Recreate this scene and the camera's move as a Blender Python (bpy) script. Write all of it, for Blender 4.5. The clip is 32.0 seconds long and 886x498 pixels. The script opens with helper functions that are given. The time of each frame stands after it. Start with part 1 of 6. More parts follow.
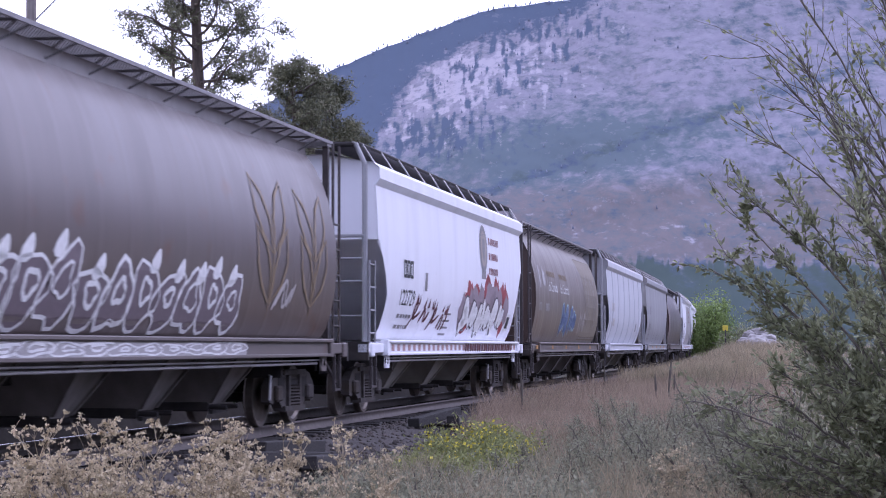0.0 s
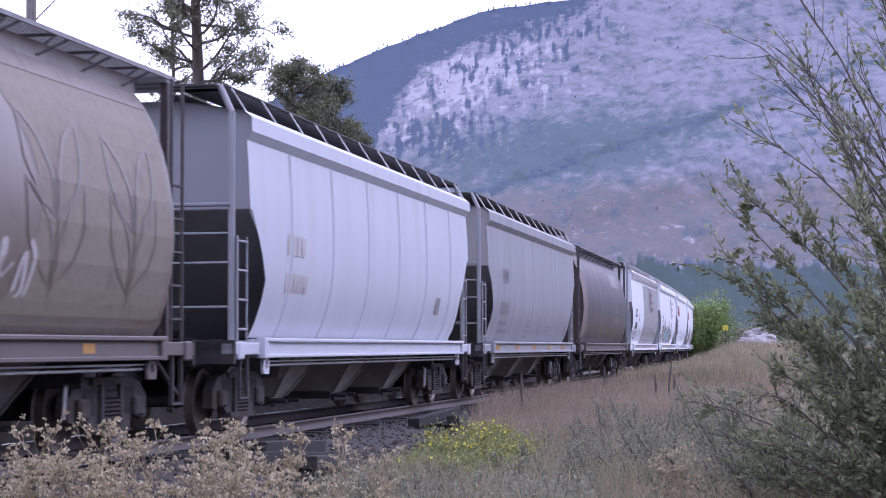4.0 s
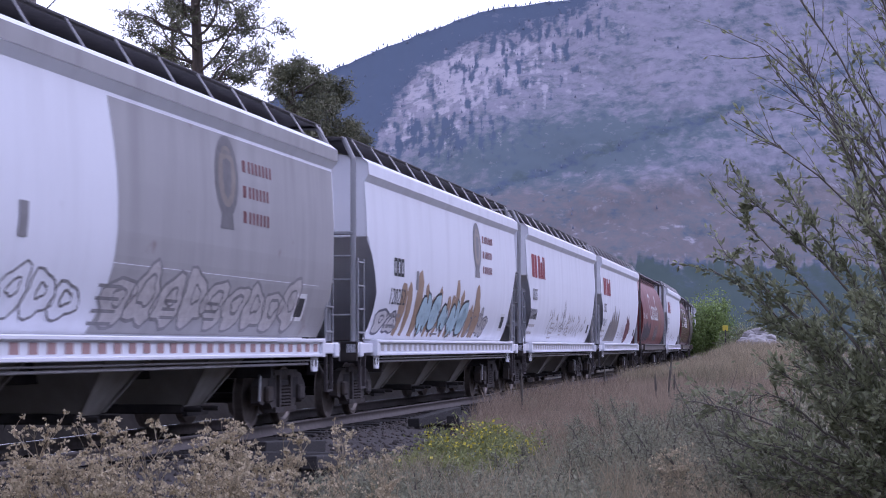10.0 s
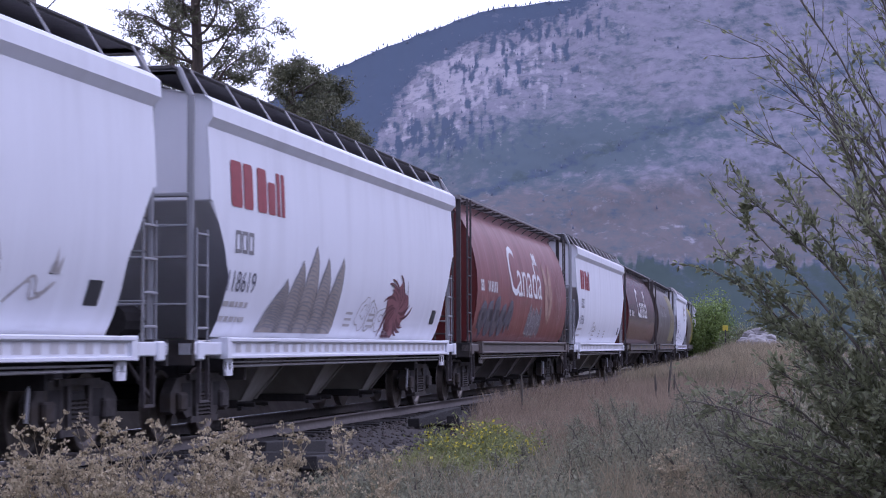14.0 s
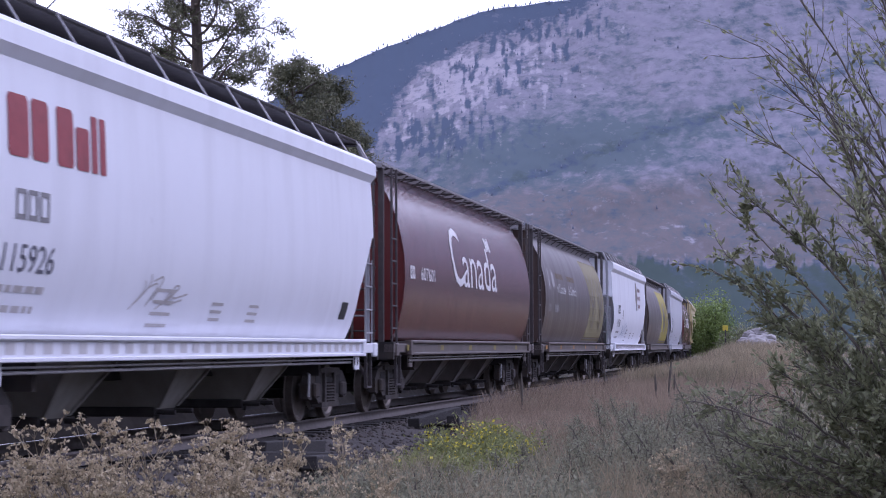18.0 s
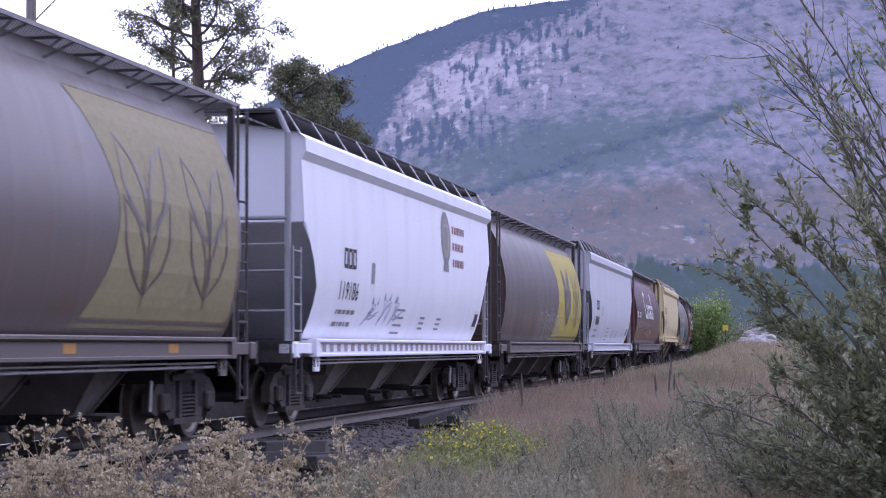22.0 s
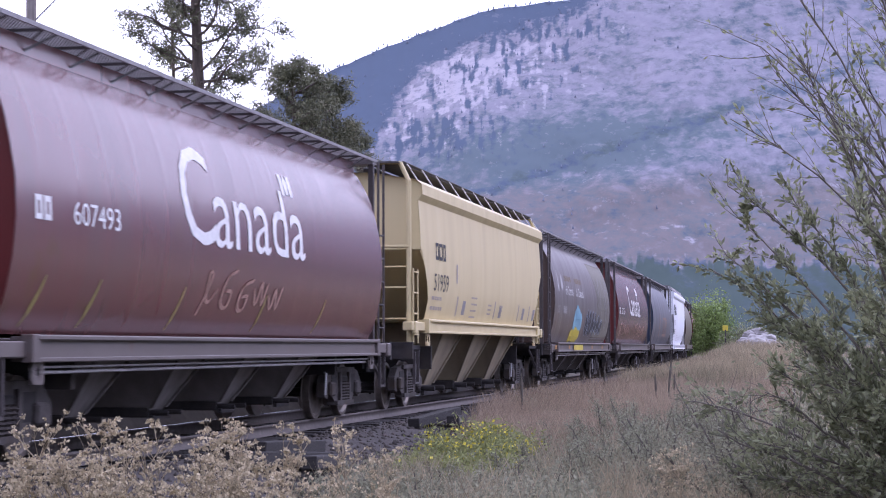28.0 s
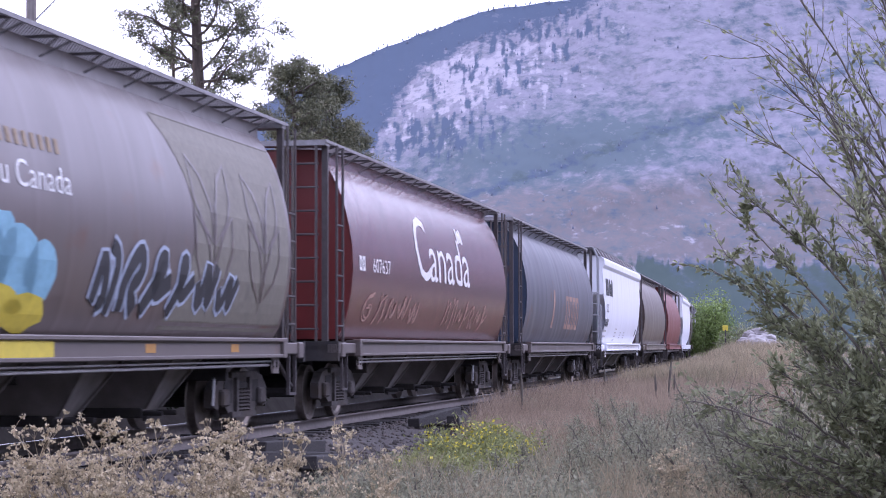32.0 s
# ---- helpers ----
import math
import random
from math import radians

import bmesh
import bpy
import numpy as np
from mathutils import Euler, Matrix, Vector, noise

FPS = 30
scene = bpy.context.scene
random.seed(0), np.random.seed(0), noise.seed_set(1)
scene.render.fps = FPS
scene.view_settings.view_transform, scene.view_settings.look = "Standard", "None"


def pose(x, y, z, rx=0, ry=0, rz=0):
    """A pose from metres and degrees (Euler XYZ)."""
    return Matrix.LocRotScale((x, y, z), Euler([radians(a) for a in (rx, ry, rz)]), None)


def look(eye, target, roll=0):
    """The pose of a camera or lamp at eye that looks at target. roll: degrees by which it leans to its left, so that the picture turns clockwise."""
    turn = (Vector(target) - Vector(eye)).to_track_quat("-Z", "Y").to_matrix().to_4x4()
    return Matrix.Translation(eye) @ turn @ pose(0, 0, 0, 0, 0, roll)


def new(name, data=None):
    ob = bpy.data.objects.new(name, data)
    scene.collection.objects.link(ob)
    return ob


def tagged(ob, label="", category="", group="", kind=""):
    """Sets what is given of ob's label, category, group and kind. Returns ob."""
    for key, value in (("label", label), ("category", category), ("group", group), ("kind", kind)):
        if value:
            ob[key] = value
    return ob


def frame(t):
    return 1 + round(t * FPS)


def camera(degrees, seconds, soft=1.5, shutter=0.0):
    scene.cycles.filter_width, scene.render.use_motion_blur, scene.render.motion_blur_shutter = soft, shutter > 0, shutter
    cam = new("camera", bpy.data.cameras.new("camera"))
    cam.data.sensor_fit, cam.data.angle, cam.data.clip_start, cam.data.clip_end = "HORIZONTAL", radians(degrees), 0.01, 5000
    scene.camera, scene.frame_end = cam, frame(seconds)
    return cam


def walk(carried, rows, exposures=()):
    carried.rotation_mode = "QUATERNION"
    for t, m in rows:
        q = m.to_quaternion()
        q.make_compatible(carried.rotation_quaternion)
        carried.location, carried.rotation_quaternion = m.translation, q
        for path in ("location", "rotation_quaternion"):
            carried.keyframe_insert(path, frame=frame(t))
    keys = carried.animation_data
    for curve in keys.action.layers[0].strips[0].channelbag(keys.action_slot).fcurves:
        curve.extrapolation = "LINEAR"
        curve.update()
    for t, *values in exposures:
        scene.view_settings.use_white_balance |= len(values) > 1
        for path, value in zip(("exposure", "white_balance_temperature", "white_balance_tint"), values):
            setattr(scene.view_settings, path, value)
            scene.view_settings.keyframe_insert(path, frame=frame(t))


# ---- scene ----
cam = camera(25.98, 32.0, soft=1.0, shutter=0.25)
EYE = (0.0, 0.0, 1.194)
AIM = look(EYE, (0.0, 100.0, 1.194 + 100 * math.tan(0.05127)), roll=-0.154)
LIGHT = ((0.0, 0.61), (1.0, 0.38), (2.0, 0.57), (3.0, 0.74), (6.0, 0.79), (7.0, 0.88), (9.0, 0.42), (11.0, 0.13), (12.0, 0.06), (14.0, 0.14), (17.0, 0.44), (18.0, 0.27), (19.0, 0.51), (20.0, 0.91), (21.0, 0.81), (23.0, 0.31), (24.0, 0.64), (28.0, 0.81), (30.0, 0.79), (32.0, 0.94))
walk(cam, [(0.0, AIM), (32.0, AIM)], exposures=[(t, e, float(np.interp(t, (0, 8, 11, 14, 18, 26, 29, 32), (5430, 5430, 5380, 5380, 5430, 5430, 5580, 5500))), 35.5) for t, e in LIGHT])

# ---- sky and light: a bright veiled evening sky, no direct sun ----
SUN_UP, SUN_TURN = radians(16), radians(-60)
world = bpy.data.worlds.new("world")
scene.world = world
world.use_nodes = True
wn, wl = world.node_tree.nodes, world.node_tree.links
sky = wn.new("ShaderNodeTexSky")
sky.sky_type, sky.sun_disc = "NISHITA", False
sky.sun_elevation, sky.sun_rotation = SUN_UP, SUN_TURN
sky.dust_density, sky.altitude = 4.0, 400
veil = wn.new("ShaderNodeMix")
veil.data_type = "RGBA"
veil.inputs[0].default_value = 0.62
veil.inputs[7].default_value = (9.5, 9.7, 10.3, 1)
wl.new(sky.outputs[0], veil.inputs[6])
wl.new(veil.outputs[2], wn["Background"].inputs[0])
wn["Background"].inputs[1].default_value = 0.15
sun = new("sun", bpy.data.lights.new("sun", "SUN"))
sun.data.energy, sun.data.angle, sun.data.color = 0.6, radians(25), (1.0, 0.95, 0.9)
sun.matrix_world = look((0, 0, 50), (0 - 30 * math.sin(SUN_TURN) * -1, 30 * -math.cos(SUN_TURN), 50 - 30 * math.tan(radians(35))))


# ---- materials ----
def rgb(c):
    return (*c, 1) if len(c) == 3 else c


def surface(name, c1, c2, scale=6.0, rough=0.7, metal=0.0, bump=0.15, stretch=(1, 1, 1), spot=None, spot_scale=1.0,
            spot_at=0.6, piece=0.0, island=0.0, through_light=0.0, gloss=0.5):
    """A procedural surface: fine grain between two colours, larger spots of a third, relief, and a spread from piece to piece."""
    m = bpy.data.materials.new(name)
    m.use_nodes = True
    n, l = m.node_tree.nodes, m.node_tree.links
    b = n["Principled BSDF"]
    tc, mp = n.new("ShaderNodeTexCoord"), n.new("ShaderNodeMapping")
    mp.inputs["Scale"].default_value = stretch
    l.new(tc.outputs["Object"], mp.inputs[0])
    fine = n.new("ShaderNodeTexNoise")
    fine.inputs["Scale"].default_value, fine.inputs["Detail"].default_value, fine.inputs["Roughness"].default_value = scale, 6, 0.62
    l.new(mp.outputs[0], fine.inputs[0])
    ramp = n.new("ShaderNodeMapRange")
    ramp.inputs[1].default_value, ramp.inputs[2].default_value = 0.32, 0.68
    l.new(fine.outputs[0], ramp.inputs[0])
    mix = n.new("ShaderNodeMix")
    mix.data_type = "RGBA"
    mix.inputs[6].default_value, mix.inputs[7].default_value = rgb(c1), rgb(c2)
    l.new(ramp.outputs[0], mix.inputs[0])
    out = mix.outputs[2]
    if spot:
        big = n.new("ShaderNodeTexNoise")
        big.inputs["Scale"].default_value, big.inputs["Detail"].default_value = spot_scale, 7
        l.new(mp.outputs[0], big.inputs[0])
        r2 = n.new("ShaderNodeMapRange")
        r2.inputs[1].default_value, r2.inputs[2].default_value = spot_at - 0.07, spot_at + 0.1
        l.new(big.outputs[0], r2.inputs[0])
        m2 = n.new("ShaderNodeMix")
        m2.data_type = "RGBA"
        m2.inputs[7].default_value = rgb(spot)
        l.new(r2.outputs[0], m2.inputs[0])
        l.new(out, m2.inputs[6])
        out = m2.outputs[2]
    for amount, socket in ((piece, ("ShaderNodeObjectInfo", "Random")), (island, ("ShaderNodeNewGeometry", "Random Per Island"))):
        if amount:
            src = n.new(socket[0])
            rr = n.new("ShaderNodeMapRange")
            rr.inputs[3].default_value, rr.inputs[4].default_value = 1 - amount, 1 + amount
            l.new(src.outputs[socket[1]], rr.inputs[0])
            hs = n.new("ShaderNodeHueSaturation")
            l.new(rr.outputs[0], hs.inputs["Value"])
            l.new(out, hs.inputs["Color"])
            out = hs.outputs[0]
    l.new(out, b.inputs["Base Color"])
    b.inputs["Roughness"].default_value, b.inputs["Metallic"].default_value = rough, metal
    b.inputs["Specular IOR Level"].default_value = gloss
    if bump:
        bp = n.new("ShaderNodeBump")
        bp.inputs["Strength"].default_value, bp.inputs["Distance"].default_value = bump, 0.02
        l.new(fine.outputs[0], bp.inputs["Height"])
        l.new(bp.outputs[0], b.inputs["Normal"])
    if through_light:
        tr, ad = n.new("ShaderNodeBsdfTranslucent"), n.new("ShaderNodeMixShader")
        l.new(out, tr.inputs[0])
        ad.inputs[0].default_value = through_light
        l.new(b.outputs[0], ad.inputs[1])
        l.new(tr.outputs[0], ad.inputs[2])
        l.new(ad.outputs[0], n["Material Output"].inputs[0])
    return m


def car_paint(name, main, grime, rust=(0.13, 0.06, 0.035), worn=0.62, rough=0.42, streak=0.5, seam=2.55, dent=0.35, gloss=0.5):
    """Weathered freight-car paint: rain streaks, blotches, rust specks, and the slight wave of welded sheets."""
    m = surface(name, main, tuple(a * (1 - 0.25 * streak) + g * 0.25 * streak for a, g in zip(main, grime)), 2.2, rough, 0.0, 0.05,
                (1, 1, 1), rust, 1.7, worn + 0.08, gloss=gloss)
    n, l = m.node_tree.nodes, m.node_tree.links
    b = n["Principled BSDF"]
    tc, mp = n.new("ShaderNodeTexCoord"), n.new("ShaderNodeMapping")
    mp.inputs["Scale"].default_value = (1.6, 1.0, 0.2)
    l.new(tc.outputs["Object"], mp.inputs[0])
    st = n.new("ShaderNodeTexNoise")
    st.inputs["Scale"].default_value, st.inputs["Detail"].default_value = 1.1, 4
    l.new(mp.outputs[0], st.inputs[0])
    r = n.new("ShaderNodeMapRange")
    r.inputs[1].default_value, r.inputs[2].default_value, r.inputs[4].default_value = 0.48, 0.78, streak
    l.new(st.outputs[0], r.inputs[0])
    mx = n.new("ShaderNodeMix")
    mx.data_type = "RGBA"
    mx.inputs[7].default_value = rgb(grime)
    old = b.inputs["Base Color"].links[0].from_socket
    l.new(r.outputs[0], mx.inputs[0])
    l.new(old, mx.inputs[6])
    l.new(mx.outputs[2], b.inputs["Base Color"])
    dull = n.new("ShaderNodeMapRange")
    dull.inputs[1].default_value, dull.inputs[2].default_value = 0.35, 0.7
    dull.inputs[3].default_value, dull.inputs[4].default_value = rough * 0.9, min(1.0, rough * 1.12)
    l.new(st.outputs[0], dull.inputs[0])
    l.new(dull.outputs[0], b.inputs["Roughness"])
    wv = n.new("ShaderNodeTexWave")
    wv.wave_type, wv.bands_direction = "BANDS", "X"
    wv.inputs["Scale"].default_value, wv.inputs["Distortion"].default_value, wv.inputs["Detail"].default_value = math.pi / (10 * seam), 0.25, 1
    l.new(tc.outputs["Object"], wv.inputs[0])
    pw = n.new("ShaderNodeMath")
    pw.operation = "POWER"
    pw.inputs[1].default_value = 14
    l.new(wv.outputs["Fac"], pw.inputs[0])
    bp = n.new("ShaderNodeBump")
    bp.inputs["Strength"].default_value, bp.inputs["Distance"].default_value = dent, 0.03
    l.new(pw.outputs[0], bp.inputs["Height"])
    l.new(b.inputs["Normal"].links[0].from_socket, bp.inputs["Normal"])
    l.new(bp.outputs[0], b.inputs["Normal"])
    return m


BROWN = car_paint("weathered_brown_paint", (0.122, 0.095, 0.087), (0.088, 0.074, 0.068), streak=0.5, rough=0.35, gloss=0.75, seam=0.95, dent=0.1)
TAN = car_paint("faded_tan_brown_paint", (0.175, 0.14, 0.112), (0.125, 0.106, 0.09), streak=0.6, rough=0.38, gloss=0.7, seam=0.95, dent=0.16)
MAROON = car_paint("dark_maroon_paint", (0.145, 0.058, 0.057), (0.105, 0.07, 0.068), streak=0.45, rough=0.23, gloss=1.0, seam=0.95, dent=0.07)
RED = car_paint("faded_red_paint", (0.24, 0.068, 0.062), (0.16, 0.08, 0.075), streak=0.55, rough=0.40, seam=0.95, dent=0.12)
# clean red of the ends, with their shade mixed into a darker base
CAP_RED = car_paint("clean_red_end_paint_shaded", (0.14, 0.02, 0.018), (0.085, 0.026, 0.023), streak=0.3)
CAP_BROWN = car_paint("brown_end_paint", (0.088, 0.058, 0.048), (0.062, 0.046, 0.04), streak=0.4)
WHITE = car_paint("weathered_white_paint", (0.80, 0.81, 0.865), (0.53, 0.525, 0.55), worn=0.74, streak=0.24, rough=0.5)
CHALK = car_paint("pale_grey_white_paint", (0.53, 0.54, 0.59), (0.44, 0.44, 0.46), worn=0.74, streak=0.34, rough=0.5)
GREY = car_paint("light_grey_paint", (0.30, 0.302, 0.322), (0.22, 0.218, 0.225), worn=0.72, streak=0.34, rough=0.5)
CONCRETE_GREY = car_paint("warm_grey_paint", (0.36, 0.35, 0.35), (0.22, 0.21, 0.21), worn=0.66, streak=0.5, rough=0.5)
DARK_GREY = car_paint("dark_brown_grey_paint", (0.092, 0.076, 0.077), (0.07, 0.06, 0.06), streak=0.4, rough=0.36, gloss=0.6, dent=0.1)
BLUE = car_paint("slate_blue_paint", (0.105, 0.105, 0.125), (0.085, 0.08, 0.085), streak=0.4, rough=0.42)
CREAM = car_paint("cream_yellow_paint", (0.59, 0.495, 0.265), (0.42, 0.355, 0.215), worn=0.75, streak=0.3, rough=0.5)
SILL = car_paint("dusty_brown_sill_paint", (0.115, 0.095, 0.088), (0.16, 0.14, 0.13), streak=0.6, rough=0.55, dent=0.0)
CAP_BLUE = car_paint("blue_end_paint", (0.03, 0.05, 0.09), (0.04, 0.05, 0.07), streak=0.3)
UNDER = surface("dark_underframe", (0.026, 0.024, 0.025), (0.046, 0.042, 0.042), 5, 0.8, spot=(0.055, 0.046, 0.04), spot_scale=1.5, spot_at=0.6, gloss=0.2)
TRUCK = surface("rusty_black_cast_steel", (0.05, 0.044, 0.043), (0.09, 0.08, 0.076), 9, 0.75, spot=(0.06, 0.048, 0.04), spot_scale=3, gloss=0.2)
HOPPER_DARK = surface("dusty_hopper_sheet", (0.235, 0.22, 0.195), (0.315, 0.297, 0.262), 3, 0.75, spot=(0.17, 0.155, 0.14), spot_scale=0.9, spot_at=0.58)
BAY_BROWN = surface("dusty_brown_hopper_sheet", (0.165, 0.148, 0.14), (0.235, 0.214, 0.205), 3, 0.75, spot=(0.10, 0.088, 0.08), spot_scale=0.9, spot_at=0.58)
PIPE = surface("scuffed_grey_pipe", (0.30, 0.29, 0.30), (0.42, 0.41, 0.42), 9, 0.35, 0.3)
STEEL = surface("bright_worn_steel", (0.55, 0.55, 0.56), (0.4, 0.4, 0.41), 12, 0.25, 0.9, 0.05)
RAIL_SIDE = surface("grey_rusty_rail_steel", (0.085, 0.072, 0.066), (0.13, 0.112, 0.104), 10, 0.7, 0.0, 0.1, gloss=0.3)
DECK = surface("dark_steel_grating", (0.05, 0.046, 0.046), (0.085, 0.078, 0.078), 10, 0.7, 0.2)
GRATE = surface("grey_galvanised_grating", (0.20, 0.195, 0.20), (0.30, 0.29, 0.30), 10, 0.6, 0.3)
LADDER_DARK = surface("dark_ladder_steel", (0.05, 0.042, 0.043), (0.08, 0.068, 0.068), 8, 0.6, 0.1)
TIE = surface("creosoted_timber", (0.016, 0.014, 0.014), (0.04, 0.036, 0.034), 9, 0.85, 0, 0.4, (1, 8, 8), piece=0.3)
BALLAST = surface("dark_crushed_rock", (0.03, 0.025, 0.022), (0.06, 0.051, 0.045), 14, 0.9, 0, 1.0, spot=(0.07, 0.064, 0.06), spot_scale=0.9)
STONE = surface("ballast_stones", (0.035, 0.029, 0.026), (0.078, 0.066, 0.059), 9, 0.9, 0, 0.3, island=0.45)
EARTH = surface("dry_grassy_earth", (0.095, 0.078, 0.056), (0.15, 0.123, 0.09), 3, 0.95, 0, 0.6, spot=(0.07, 0.075, 0.045), spot_scale=0.35, spot_at=0.52)
STRAW = surface("dry_straw_grass", (0.32, 0.265, 0.17), (0.44, 0.37, 0.245), 0.8, 0.8, 0, 0, island=0.35, spot=(0.22, 0.20, 0.125), spot_scale=0.3, spot_at=0.55, through_light=0.3)
SAGE = surface("grey_green_herbs", (0.205, 0.21, 0.14), (0.33, 0.325, 0.225), 0.8, 0.8, 0, 0, island=0.35, through_light=0.42)
RUSTGRASS = surface("reddish_dry_grass", (0.27, 0.205, 0.145), (0.38, 0.30, 0.215), 0.8, 0.8, 0, 0, island=0.3, through_light=0.3)
DRYHEAD = surface("bleached_seed_heads", (0.41, 0.345, 0.22), (0.55, 0.47, 0.315), 6, 0.9, 0, 0, island=0.3, through_light=0.25)
FRESH = surface("fresh_green_weed", (0.20, 0.22, 0.085), (0.31, 0.33, 0.13), 2, 0.7, 0, 0, island=0.3, through_light=0.35)
FLOWER = surface("yellow_flowers", (0.60, 0.52, 0.04), (0.7, 0.6, 0.08), 3, 0.8, 0, 0, island=0.2)
WILLOW = surface("willow_leaves", (0.16, 0.178, 0.095), (0.27, 0.288, 0.165), 1.1, 0.5, 0, 0, island=0.45, spot=(0.36, 0.37, 0.26), spot_scale=9.0, spot_at=0.66, through_light=0.42)
TWIG = surface("grey_brown_twig_bark", (0.085, 0.075, 0.06), (0.15, 0.13, 0.105), 10, 0.85)
BARK = surface("grey_pine_bark", (0.075, 0.06, 0.052), (0.15, 0.12, 0.10), 4, 0.9, 0, 0.6, (2, 2, 0.5))
NEEDLE = surface("pine_needles", (0.108, 0.114, 0.066), (0.185, 0.19, 0.112), 0.5, 0.6, 0, 0, island=0.4, through_light=0.25)
# scrub and bank are near black to stand in for under-car shade
SCRUB = surface("near_black_scrub_leaves", (0.018, 0.022, 0.014), (0.035, 0.04, 0.024), 0.8, 0.95, 0, 0, island=0.4, gloss=0.1)
BANK = surface("near_black_bank", (0.025, 0.022, 0.019), (0.045, 0.04, 0.034), 2, 0.95, 0, 0.6, gloss=0.1)
BUSH = surface("bright_green_leaves", (0.15, 0.22, 0.06), (0.25, 0.33, 0.10), 0.8, 0.6, 0, 0, island=0.35, through_light=0.3)
POLE_WOOD = surface("weathered_pole_wood", (0.17, 0.15, 0.14), (0.26, 0.235, 0.22), 4, 0.85, 0, 0.3, (3, 3, 0.4))
ROCKY = surface("pale_boulder", (0.26, 0.245, 0.24), (0.38, 0.36, 0.355), 3, 0.9, 0, 0.5, piece=0.15)


def plain_paint(name, c, rough=0.6):
    return surface(name, c, tuple(x * 0.8 for x in c), 9, rough, 0, 0.03, spot=tuple(x * 0.65 for x in c), spot_scale=3, spot_at=0.66)


INK = {k: plain_paint(k + "_marking_paint", c) for k, c in {
    "white": (0.78, 0.78, 0.78), "dim_white": (0.42, 0.40, 0.40), "black": (0.03, 0.03, 0.035), "grey": (0.26, 0.25, 0.26), "red": (0.33, 0.055, 0.065),
    "pink": (0.45, 0.28, 0.27), "dull_yellow": (0.30, 0.25, 0.07), "yellow": (0.62, 0.50, 0.05), "orange": (0.48, 0.25, 0.06), "blue": (0.09, 0.14, 0.27),
    "sky": (0.22, 0.44, 0.56), "ochre": (0.26, 0.19, 0.11), "dusty": (0.5, 0.47, 0.46), "teal": (0.20, 0.36, 0.42), "maroon": (0.13, 0.035, 0.045),
    "dim_red": (0.27, 0.105, 0.115), "slate": (0.13, 0.13, 0.17), "faint": (0.62, 0.60, 0.61), "plum": (0.10, 0.085, 0.10), "mauve": (0.17, 0.135, 0.15), "brown_dirt": (0.38, 0.33, 0.29), "pale_wheat": (0.42, 0.26, 0.20), "tan_spray": (0.36, 0.245, 0.16), "ice": (0.42, 0.58, 0.64), "rose_grey": (0.30, 0.24, 0.27), "primer": (0.21, 0.158, 0.142), "worn_plum": (0.36, 0.29, 0.33), "pale_blue": (0.42, 0.48, 0.60)}.items()}


# ---- the line of the track: a gentle curve, s metres along it ----
TX0, TY0, PHI, K0, K1 = -7.2185, 12.0, 0.20664, 0.00032709, 1.14784e-06
_sg = np.linspace(-420, 460, 8801)
_hd = PHI - (K0 * _sg + K1 * _sg ** 2 / 2)
_x = np.concatenate([[0], np.cumsum((np.sin(_hd)[1:] + np.sin(_hd)[:-1]) / 2 * 0.1)])
_y = np.concatenate([[0], np.cumsum((np.cos(_hd)[1:] + np.cos(_hd)[:-1]) / 2 * 0.1)])
_x += TX0 - np.interp(0, _sg, _x)
_y += TY0 - np.interp(0, _sg, _y)


def track(s, side=0.0):
    """Place at s along the track, side metres to the right of the centre, and the heading there."""
    h = np.interp(s, _sg, _hd)
    return np.interp(s, _sg, _x) + side * np.cos(h), np.interp(s, _sg, _y) - side * np.sin(h), h


def track_pose(s, side=0.0, z=0.0):
    """A pose whose x runs along the track and whose y points to its left."""
    x, y, h = track(s, side)
    return pose(x, y, z, 0, 0, 90 - math.degrees(h))


def run(t):
    u = t - 16
    return 11.08273 * u - 0.010858 * u * u / 2


# ---- mesh helpers ----
def mesh_of(name, verts, faces, material=None, smooth=False):
    me = bpy.data.meshes.new(name)
    me.from_pydata([tuple(v) for v in verts], [], faces)
    if material:
        me.materials.append(material)
    if smooth:
        me.shade_smooth()
    me.update()
    return me


def part(name, me, material, parent, label="", m=None, kind=""):
    """Links a mesh (or bmesh) as one object under a thing or part; its material sits on the object, so meshes can be shared."""
    if isinstance(me, bmesh.types.BMesh):
        bm, me = me, bpy.data.meshes.new(name)
        bm.to_mesh(me)
        bm.free()
    if not me.materials:
        me.materials.append(material)
    ob = new(name, me)
    ob.material_slots[0].link = "OBJECT"
    ob.material_slots[0].material = material
    ob.parent = parent
    if m is not None:
        ob.matrix_basis = m
    if label:
        ob["label"] = label
    if kind:
        ob["kind"] = kind
    return ob


def thing(name, label, category, m=None, group="", kind=""):
    ob = new(name)
    if m is not None:
        ob.matrix_basis = m
    return tagged(ob, label, category, group, kind)


def box(bm, x0, x1, y0, y1, z0, z1, bevel=0.0):
    r = bmesh.ops.create_cube(bm, size=1)
    bmesh.ops.scale(bm, vec=(x1 - x0, y1 - y0, z1 - z0), verts=r["verts"])
    bmesh.ops.translate(bm, vec=((x0 + x1) / 2, (y0 + y1) / 2, (z0 + z1) / 2), verts=r["verts"])
    if bevel:
        es = list({e for v in r["verts"] for e in v.link_edges})
        bmesh.ops.bevel(bm, geom=es, offset=bevel, segments=1, affect="EDGES")


